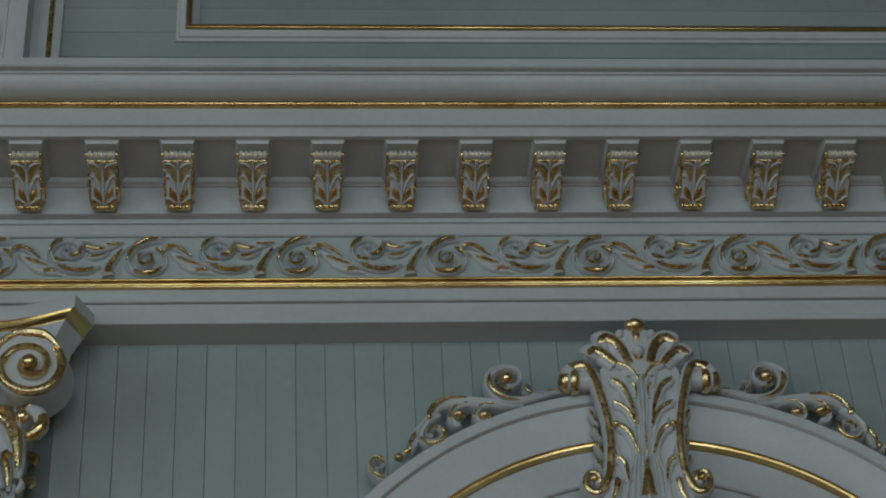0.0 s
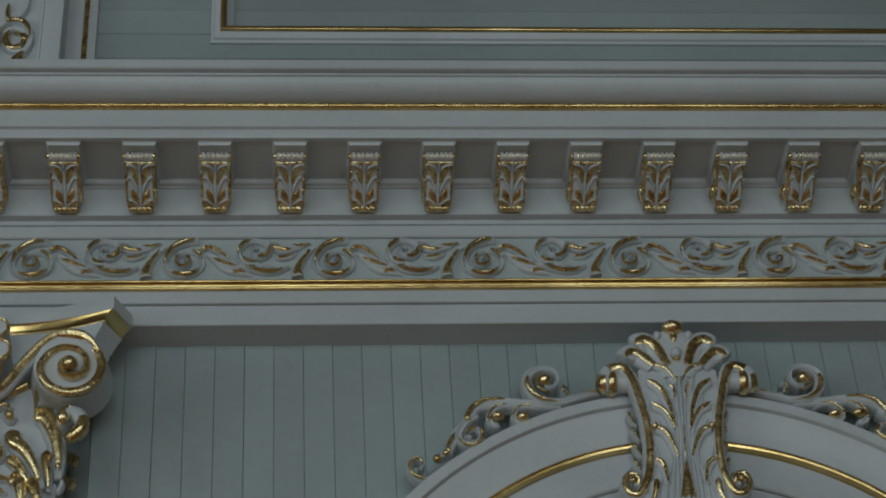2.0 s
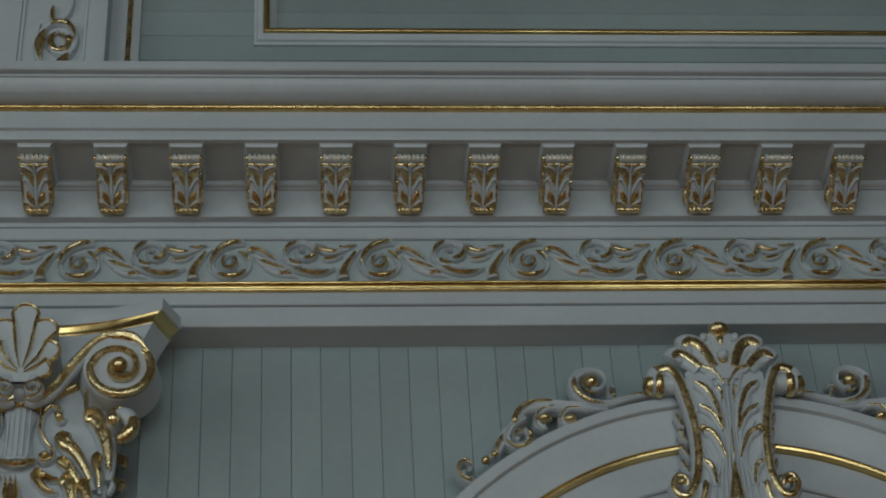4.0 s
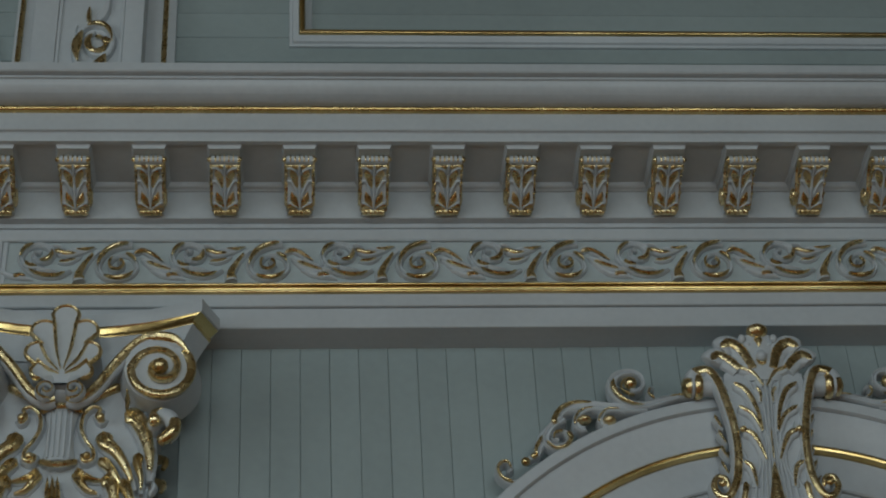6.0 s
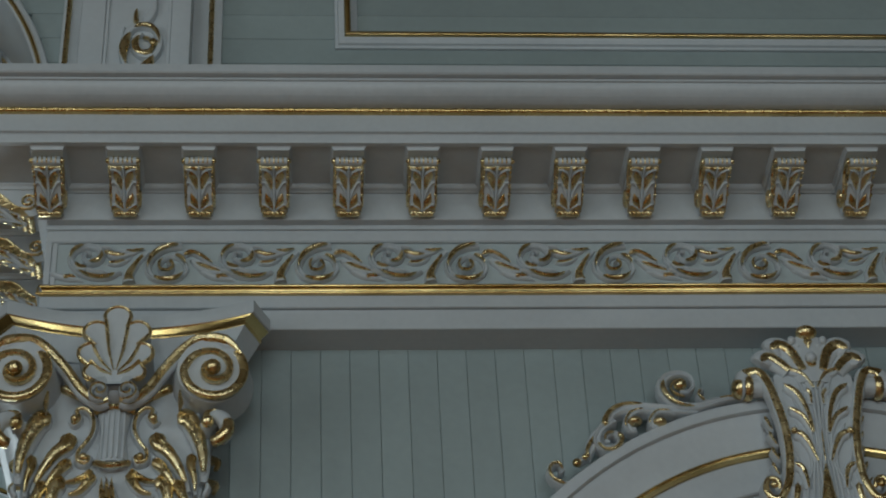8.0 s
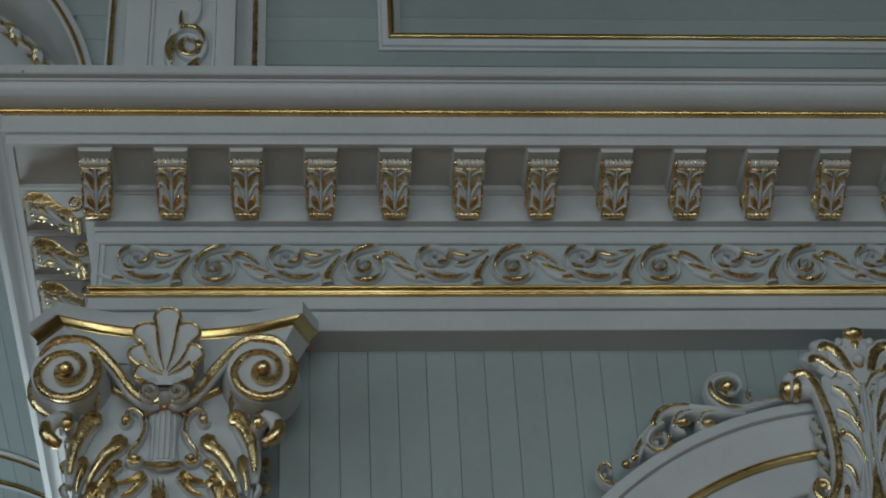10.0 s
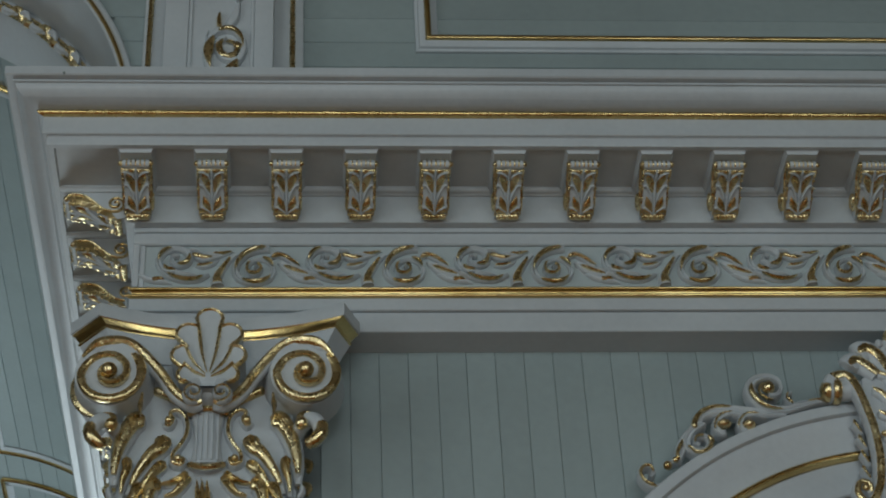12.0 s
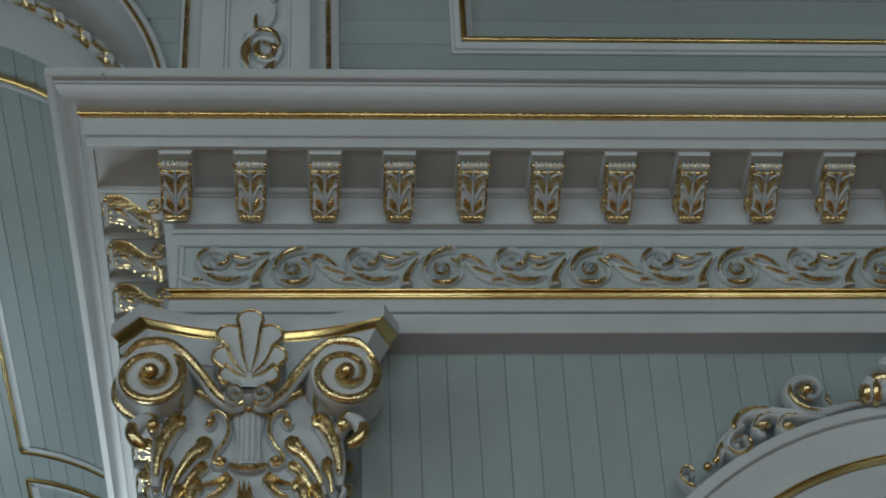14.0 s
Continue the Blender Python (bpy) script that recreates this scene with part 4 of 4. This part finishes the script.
# ---- arched surround with keystone ----
AX, AZ = 2.438, 3.938
surround = thing("arch_surround", "pale grey moulded arch surround with a gilded bead", "arch", kind="structure")
for nm, prof, mat in (("outer_band", [(1.193, -0.01), (1.193, 0.094), (1.198, 0.104), (1.232, 0.104), (1.237, 0.098), (1.237, -0.01)], PAINT),
                      ("cove", [(1.073, -0.01), (1.073, 0.062), (1.098, 0.064), (1.135, 0.072), (1.170, 0.085), (1.1925, 0.088), (1.1925, -0.01)], PAINT),
                      ("gold_bead", [(1.047, -0.01), (1.047, 0.066), (1.051, 0.076), (1.057, 0.078), (1.060, 0.072), (1.063, 0.078), (1.069, 0.074), (1.0725, 0.064), (1.0725, -0.01)], GOLD_BEAD),
                      ("inner_face", [(0.925, -0.01), (0.925, 0.050), (0.930, 0.055), (1.041, 0.055), (1.0465, 0.050), (1.0465, -0.01)], PAINT),
                      ("inner_step", [(0.85, -0.01), (0.85, 0.034), (0.855, 0.038), (0.9245, 0.038), (0.9245, -0.01)], PAINT)):
    ring_moulding(nm, prof, (AX, AZ), 0.0, mat, surround, -40, 220, 120)

KX = 2.437


def make_keystone():
    t = thing("keystone", "tall pale grey console keystone with gilded acanthus and curled volutes", "keystone", place=(KX, 0, 0))

    def depth(u, v):
        q = (v - 4.70) / 0.6
        return -0.135 - 0.035 * math.sin(math.pi * min(1, max(0, q * 0.9 + 0.1))) - 0.035 * max(0, q - 0.45) - 0.018 * max(0, 0.25 - q) * 4 + 0.35 * min(0.02, u * u)

    def face(u, v, w):
        """The console's bulging front, which leans a little."""
        return (u - 0.05 * max(0, 5.20 - v), depth(u, v) - w, v)
    bm = bmesh.new()
    loops = []
    for z, hw in ((5.250, 0.085), (5.215, 0.128), (5.13, 0.134), (5.05, 0.120), (4.97, 0.110), (4.89, 0.110), (4.82, 0.120), (4.76, 0.136), (4.70, 0.146), (4.66, 0.140)):
        lp = [face(hw * (-1 + i / 5), z, 0.0) for i in range(11)]
        loops.append(lp + [(hw, 0.0, z), (-hw, 0.0, z)])
    rings(bm, loops)
    part("console", bm, PAINT, t)
    # lobes of the acanthus: root, bends, head, half width, lift
    lobes = [([(0.033, 5.226), (0.060, 5.300), (0.098, 5.328), (0.130, 5.309)], 0.0235, 0.028),
             ([(0.076, 5.226), (0.110, 5.267), (0.141, 5.286), (0.166, 5.258)], 0.0205, 0.026),
             ([(0.006, 5.160), (0.036, 5.213), (0.080, 5.234)], 0.0120, 0.012),
             ([(0.024, 4.990), (0.038, 5.068), (0.064, 5.136), (0.104, 5.170)], 0.0140, 0.013),
             ([(0.026, 4.985), (0.052, 5.045), (0.096, 5.077)], 0.0115, 0.012),
             ([(0.022, 4.880), (0.040, 4.936), (0.060, 4.972), (0.088, 4.986)], 0.0135, 0.014),
             ([(0.060, 4.785), (0.064, 4.825), (0.074, 4.857), (0.096, 4.872)], 0.0120, 0.012),
             ([(0.118, 4.715), (0.103, 4.750), (0.096, 4.798)], 0.0150, 0.012),
             ([(0.020, 5.095), (0.020, 5.130), (0.032, 5.150)], 0.0090, 0.010)]
    for s in (-1, 1):
        for k, (pts, w, lift) in enumerate(lobes):
            cur = [(s * q.x, q.y) for q in smoothed(pts, 6)]
            under_leaf = [(u + s * 0.002, v - 0.003) for u, v in cur]
            bm = bmesh.new()
            relief(bm, under_leaf, comma(w + (0.024 if k < 2 else 0.0075), 0.6), fade(lift * 0.7, lift + 0.008), face, 8, hollow=0.15)
            lf = part("acanthus_leaf", bm, PAINT, t)
            bm = bmesh.new()
            relief(bm, cur, comma(w, 0.55 if k < 2 else 0.22), fade(0.005, 0.011), lambda u, v, w2, lift=lift: face(u, v, w2 + lift * 0.75), 7)
            if k == 5:
                ball(bm, face(s * 0.090, 4.985, lift + 0.008), 0.011, 10)
            part("gold_lobe", bm, GOLD, lf, "gilded lobe")
        # serrations on the crown leaves
        for u0, v0, u1, v1 in ((0.118, 5.330, 0.148, 5.318), (0.080, 5.338, 0.094, 5.352), (0.152, 5.290, 0.180, 5.272), (0.128, 5.290, 0.136, 5.306)):
            bm = bmesh.new()
            relief(bm, [(s * (u0 + (u1 - u0) * i / 4), v0 + (v1 - v0) * i / 4) for i in range(5)], comma(0.013, 0.7), even(0.026), face, 7)
            part("leaf_tip", bm, PAINT, t)
        # side band between the volutes
        cur = smoothed([(0.236, 5.192), (0.226, 5.216), (0.204, 5.229), (0.174, 5.226), (0.150, 5.176), (0.131, 5.095), (0.117, 5.020), (0.111, 4.950), (0.111, 4.885), (0.121, 4.812), (0.148, 4.755), (0.178, 4.752), (0.196, 4.785), (0.184, 4.818), (0.158, 4.815), (0.152, 4.790), (0.168, 4.782)], 5)
        cur = [(s * q.x, q.y) for q in cur]
        bm = bmesh.new()
        relief(bm, cur, lambda q: (0.0250 if q < 0.2 else max(0.020, 0.0250 - 0.05 * (q - 0.2))) - 0.010 * max(0, q - 0.55) / 0.45, lambda q: 0.036, face, 8, base=-0.02, hollow=0.1, sharp=0.6)
        band = part("side_band", bm, PAINT, t)
        bm = bmesh.new()
        relief(bm, cur[6:-3], lambda q: max(0.0125, 0.0160 - 0.016 * q) - 0.006 * max(0, q - 0.6) / 0.4, even(0.008), face, 6, base=0.012)
        part("gold_side_band", bm, GOLD, band, "gilded side band")
        # upper roll with a turned end
        c = (0, -0.132, 5.185)
        bm = bmesh.new()
        lathe(bm, c, [(s * a, r) for a, r in ((0.135, 0.034), (0.205, 0.034), (0.206, 0.020))])
        vol = part("upper_volute", bm, PAINT, t)
        bm = bmesh.new()
        lathe(bm, c, [(s * a, r) for a, r in ((0.200, 0.020), (0.201, 0.039), (0.206, 0.043), (0.220, 0.044), (0.226, 0.040), (0.227, 0.02))])
        part("gold_collar", bm, GOLD, vol, "gilded collar")
        bm = bmesh.new()
        lathe(bm, c, [(s * a, r) for a, r in ((0.226, 0.02), (0.228, 0.038), (0.236, 0.039), (0.238, 0.02))])
        part("ring", bm, PAINT, vol)
        bm = bmesh.new()
        lathe(bm, c, [(s * a, r) for a, r in ((0.237, 0.02), (0.238, 0.037), (0.248, 0.036), (0.258, 0.029), (0.264, 0.017), (0.266, 0.004))])
        part("gold_volute_end", bm, GOLD, vol, "gilded volute end")
        bm = bmesh.new()
        ball(bm, face(s * 0.170, 4.795, 0.016), 0.012, 10)
        part("gold_eye", bm, GOLD, band, "gilded eye")
        # leafy flank beside the band
        for k in range(5):
            z = 5.075 - 0.058 * k
            e = 0.138 - 0.012 * math.sin(math.pi * k / 4)
            pts = smoothed([(s * (e - 0.006), z - 0.050), (s * (e + 0.010), z - 0.020), (s * (e + 0.024), z + 0.014)], 4)
            bm = bmesh.new()
            relief(bm, [(q.x, q.y) for q in pts], comma(0.012, 0.4), even(0.030), lambda u, v, w: (u - 0.05 * max(0, 5.2 - v), -0.088 - w, v), 6)
            fl = part("flank_leaf", bm, PAINT, t)
            bm = bmesh.new()
            relief(bm, [(q.x, q.y) for q in pts[2:]], comma(0.006, 0.4), even(0.006), lambda u, v, w: (u - 0.05 * max(0, 5.2 - v), -0.115 - w, v), 5)
            part("gold_edge", bm, GOLD, fl, "gilded edge")
        # pale ridges that rise from the foot and part at the crown
        for k, (u0, u1, u2, z1) in enumerate(((0.016, 0.009, 0.020, 5.215), (0.032, 0.017, 0.052, 5.200), (0.050, 0.026, 0.078, 5.120), (0.074, 0.040, 0.082, 5.025), (0.098, 0.072, 0.098, 4.930))):
            zm = 4.70 + 0.55 * (z1 - 4.70)
            bm = bmesh.new()
            relief(bm, [(q.x, q.y) for q in smoothed([(s * u0, 4.690), (s * (0.6 * u0 + 0.4 * u1), 4.70 + 0.28 * (z1 - 4.70)), (s * u1, zm), (s * (0.5 * u1 + 0.5 * u2), 0.4 * zm + 0.6 * z1), (s * u2, z1)], 5)], even(0.0052), even(0.008), face, 6)
            part("leaf_vein", bm, PAINT, t)
    bm = bmesh.new()
    relief(bm, [(0, 4.690 + 0.54 * i / 16) for i in range(17)], lambda q: 0.0085 - 0.004 * q, lambda q: 0.014, face, 7)
    stem = part("centre_stem", bm, PAINT, t)
    bm = bmesh.new()
    relief(bm, [(0, 4.735 + 0.13 * i / 6) for i in range(7)], lambda q: 0.020 * (1 - q) ** 0.8 + 0.003, lambda q: 0.012, face, 6, base=0.008)
    relief(bm, [(0, 4.875 + 0.12 * i / 6) for i in range(7)], even(0.0028), even(0.005), face, 5, base=0.012)
    part("gold_foot", bm, GOLD, stem, "gilded foot of the stem")
    # crown: gilded knop over a small ball, between two pale buds
    bm = bmesh.new()
    relief(bm, [(0, 5.18), (0, 5.25), (0, 5.31), (0, 5.36)], lambda q: 0.055 + 0.030 * math.sin(math.pi * q), lambda q: 0.014 + 0.008 * q, face, 9)
    ball(bm, face(0, 5.272, 0.022), 0.020, 12)
    for s in (-1, 1):
        ball(bm, face(s * 0.052, 5.346, 0.016), 0.014, 10, 0.014, 0.016)
        relief(bm, [(s * 0.018, 5.300), (s * 0.034, 5.325), (s * 0.052, 5.350)], comma(0.014, 0.5), even(0.022), face, 7)
    tip = part("crown_tip", bm, PAINT, t)
    bm = bmesh.new()
    ball(bm, face(0, 5.372, 0.020), 0.036, 18, 0.030, 0.025)
    relief(bm, [(0, 5.365), (0, 5.340), (0, 5.312)], taper(0.018, 0.2, 0.3), even(0.010), face, 7, base=0.020)
    part("gold_tip", bm, GOLD, tip, "gilded crown knop")
    bm = bmesh.new()
    relief(bm, [(-0.017, 5.262), (-0.009, 5.248), (0, 5.243), (0.009, 5.248), (0.017, 5.262)], even(0.006), even(0.012), face, 6, base=0.016)
    part("gold_cup", bm, GOLD, tip, "gilded cup")
    return t


make_keystone()


def make_crest(s):
    t = thing("arch_crest", "pale grey carved scroll crest with gilded curls on the arch", "relief ornament", "arch crests", place=(KX, 0, 0))
    to = flat(-0.064)

    def run(pts, n=5):
        return [(s * q.x, q.y + 0.015) for q in smoothed(pts, n)]

    def add(name, pts, w, h, mat=PAINT, base=0.0, hollow=0.3, label="", parent=None):
        bm = bmesh.new()
        relief(bm, run(pts), w, h, to, 10 if mat is PAINT else 7, base=base, hollow=hollow if mat is PAINT else 0, sharp=0.5 if mat is PAINT else 1.0)
        return part(name, bm, mat, parent or t, label)

    def drop(name, u, z, r, rz, parent, y=-0.106):
        bm = bmesh.new()
        ball(bm, (s * u, y, z + 0.018), r, 12, r, rz)
        part(name, bm, GOLD, parent, "gilded ball")
    # large volute next to the keystone
    v1 = [(0.215, 5.150), (0.270, 5.150), (0.325, 5.136), (0.382, 5.122), (0.440, 5.131), (0.476, 5.165), (0.484, 5.210), (0.465, 5.240), (0.426, 5.252), (0.392, 5.238), (0.385, 5.202), (0.404, 5.178), (0.428, 5.178)]
    vol = add("volute", v1, lambda q: 0.009 + 0.011 * math.sin(math.pi * min(1, q * 1.15)) ** 2, lambda q: 0.050)
    add("gold_crescent", [(0.480, 5.222), (0.484, 5.190), (0.466, 5.152), (0.430, 5.126), (0.390, 5.118)], taper(0.0085, 0.2, 0.3), even(0.007), GOLD, 0.048, 0, "gilded crescent", vol)
    drop("gold_eye", 0.426, 5.202, 0.022, 0.022, vol)
    add("gold_eye_ring", [(0.398, 5.182), (0.420, 5.170), (0.446, 5.182), (0.454, 5.206), (0.440, 5.228), (0.416, 5.230)], even(0.0045), even(0.008), GOLD, 0.028, 0, "gilded ring", vol)
    add("curl", [(0.318, 5.142), (0.350, 5.146), (0.368, 5.168), (0.362, 5.188), (0.346, 5.184)], even(0.0075), even(0.044))
    add("gold_curl", [(0.352, 5.146), (0.369, 5.168), (0.362, 5.189)], even(0.0035), even(0.006), GOLD, 0.042, 0, "gilded edge")
    add("tail_leaf", [(0.205, 5.166), (0.240, 5.160), (0.290, 5.156), (0.345, 5.152)], taper(0.012, 0.2, 0.4), even(0.044))
    add("gold_tail", [(0.215, 5.166), (0.250, 5.160), (0.300, 5.156)], taper(0.005, 0.2, 0.4), even(0.006), GOLD, 0.042, 0, "gilded edge")
    # leaf that arches over two hooks
    leaf = add("arched_leaf", [(0.380, 5.108), (0.440, 5.112), (0.510, 5.118), (0.580, 5.124), (0.640, 5.115), (0.672, 5.086), (0.680, 5.052)], lambda q: 0.013 + 0.010 * math.sin(math.pi * q), lambda q: 0.046)
    add("gold_leaf_edge", [(0.560, 5.134), (0.620, 5.132), (0.662, 5.110), (0.684, 5.074), (0.686, 5.050)], comma(0.012), even(0.008), GOLD, 0.042, 0, "gilded leaf edge", leaf)
    h1 = add("hook", [(0.520, 5.112), (0.570, 5.112), (0.606, 5.088), (0.615, 5.055), (0.600, 5.036), (0.578, 5.040)], even(0.0130), even(0.044))
    add("gold_hook_edge", [(0.555, 5.118), (0.596, 5.106), (0.617, 5.076), (0.620, 5.050)], even(0.0035), even(0.005), GOLD, 0.037, 0, "gilded edge", h1)
    drop("gold_drop", 0.589, 5.062, 0.024, 0.015, h1, -0.102)
    h2 = add("hook", [(0.438, 5.096), (0.488, 5.106), (0.522, 5.096), (0.537, 5.066), (0.526, 5.044), (0.506, 5.040)], even(0.0115), even(0.046))
    add("gold_hook_edge", [(0.470, 5.110), (0.512, 5.108), (0.538, 5.080), (0.541, 5.060)], even(0.0032), even(0.005), GOLD, 0.039, 0, "gilded edge", h2)
    drop("gold_drop", 0.508, 5.058, 0.022, 0.015, h2, -0.104)
    # middle volute
    v3 = [(0.655, 5.076), (0.694, 5.046), (0.716, 5.008), (0.712, 4.980), (0.687, 4.966), (0.655, 4.975), (0.642, 5.001), (0.658, 5.022), (0.684, 5.016), (0.692, 4.996), (0.677, 4.988)]
    m = add("middle_volute", v3, lambda q: 0.0165 - 0.008 * q, lambda q: 0.048)
    add("gold_crescent", [(0.715, 4.985), (0.692, 4.960), (0.656, 4.968), (0.636, 4.998), (0.648, 5.022)], comma(0.0085, 0.3), even(0.007), GOLD, 0.044, 0, "gilded crescent", m)
    add("gold_inner_curl", [(0.662, 5.024), (0.686, 5.017), (0.693, 4.997)], even(0.0035), even(0.006), GOLD, 0.046, 0, "gilded edge", m)
    # stem, bud and end volute running down the arch
    add("stem", [(0.668, 5.070), (0.716, 5.020), (0.744, 4.960), (0.742, 4.930)], taper(0.019, 0.2, 0.5), even(0.038))
    add("gold_stem_edge", [(0.728, 5.012), (0.752, 4.962), (0.748, 4.934)], taper(0.006), even(0.006), GOLD, 0.036, 0, "gilded edge")
    add("bud_stem", [(0.735, 4.945), (0.760, 4.940), (0.785, 4.922)], even(0.010), even(0.034))
    bm = bmesh.new()
    ball(bm, (s * 0.787, -0.090, 4.934), 0.015, 12)
    ball(bm, (s * 0.760, -0.090, 4.955), 0.011, 10)
    part("gold_bud", bm, GOLD, t, "gilded buds")
    add("running_leaf", [(0.665, 4.955), (0.735, 4.902), (0.793, 4.850), (0.835, 4.812), (0.862, 4.785)], lambda q: 0.016 - 0.006 * q, lambda q: 0.036)
    ec = [(0.790, 4.850), (0.832, 4.838), (0.865, 4.856), (0.878, 4.887), (0.866, 4.911), (0.846, 4.913), (0.836, 4.893), (0.846, 4.876)]
    e = add("end_volute", ec, lambda q: 0.0125 - 0.005 * q, lambda q: 0.042)
    add("gold_end_volute", ec[1:7], even(0.0048), even(0.007), GOLD, 0.038, 0, "gilded curl", e)
    return t


make_crest(1)
make_crest(-1)

# ---- scroll on the upper pilaster ----
def make_upper_scroll():
    t = thing("pilaster_scroll", "pale grey leafy scroll relief with gilded curls on the upper pilaster", "relief ornament", place=(0.198, SY + 0.012, 0))

    def run(pts, n=5):
        return [((q.x - 417) / 1484 + 0.0, 6.743 - q.y / 983) for q in smoothed(pts, n)]
    to = flat(0.0)

    def add(name, pts, w, h, mat=PAINT, base=0.0, label=""):
        bm = bmesh.new()
        relief(bm, run(pts), w, h, to, 7, base=base, hollow=0.15)
        return part(name, bm, mat, t, label)
    ring = [(460, 330), (490, 285), (535, 235), (545, 180), (515, 125), (455, 108), (395, 125), (362, 180), (355, 245), (385, 320)]
    add("scroll", ring, lambda q: 0.013, lambda q: 0.028)
    add("inner_scroll", [(535, 235), (480, 258), (430, 240), (408, 195), (425, 155), (465, 150)], even(0.010), even(0.026))
    add("gold_inner", [(515, 243), (470, 245), (432, 228), (418, 190), (440, 160)], taper(0.0125, 0.4, 0.7), even(0.010), GOLD, 0.020, "gilded inner curl")
    add("gold_comma", [(455, 165), (490, 172), (510, 200), (495, 228), (462, 232)], comma(0.0095, 0.3), even(0.010), GOLD, 0.014, "gilded comma")
    add("gold_crescent", [(392, 150), (368, 190), (362, 240), (378, 300)], taper(0.0175, 0.4, 0.5), even(0.012), GOLD, 0.024, "gilded crescent leaf")
    add("gold_top", [(410, 122), (450, 110), (500, 118), (535, 155), (545, 200)], taper(0.0085, 0.3, 0.6), even(0.008), GOLD, 0.025, "gilded edge")
    add("gold_bud", [(535, 205), (515, 195), (510, 180)], taper(0.014), even(0.010), GOLD, 0.024, "gilded bud")
    add("gold_stem", [(470, 370), (475, 320), (500, 285), (520, 262)], taper(0.022, 0.3, 0.4), even(0.018), GOLD, 0.018, "gilded stem")
    add("leaf", [(440, 120), (470, 80), (500, 30), (520, -40)], taper(0.020, 0.4, 0.5), even(0.024))
    add("gold_small_leaf", [(418, 95), (412, 65), (416, 20)], taper(0.009), even(0.014), GOLD, 0.010, "gilded small leaf")
    add("tendril", [(350, 160), (348, 130), (356, 100)], even(0.004), even(0.012))
    add("upper_ring", [(520, -40), (480, -80), (420, -90), (370, -140), (380, -220), (440, -260), (510, -230), (520, -170)], lambda q: 0.013, lambda q: 0.026)
    return t


make_upper_scroll()

# ---- rope of leaves round the bay's arch ----
def make_rope():
    t = thing("leaf_rope", "gilded and pale grey carved leaf rope round the bay's arch", "relief ornament")
    n = 46
    for mat, name, f in ((PAINT, "leaves", 0), (GOLD, "gold_leaves", 1)):
        bm = bmesh.new()
        for i in range(n):
            a = math.pi * (i + 0.5 * f) / n
            d = Vector((math.cos(a), 0, math.sin(a)))
            s = Vector((-d.z, 0, d.x))
            c = Vector((CX, 0.172, CZ)) + d * 1.106
            k = 1 if i % 2 else -1
            y = Vector((0, -1, 0))
            tube(bm, smoothed([c - s * 0.044 - d * 0.016 * k, c + d * 0.017 * k + y * 0.022, c + s * 0.038 - d * 0.010 * k + y * 0.012], 4), lambda q: (0.0155 if not f else 0.0165) * math.sin(math.pi * (0.12 + 0.83 * q)), 7)
        part(name, bm, mat, t)
    for rr in (1.093, 1.128):
        bm = bmesh.new()
        tube(bm, [(CX + rr * math.cos(math.pi * i / 72), 0.166, CZ + rr * math.sin(math.pi * i / 72)) for i in range(73)], 0.007, 6)
        part("edge_bead", bm, GOLD, t)
    return t


make_rope()
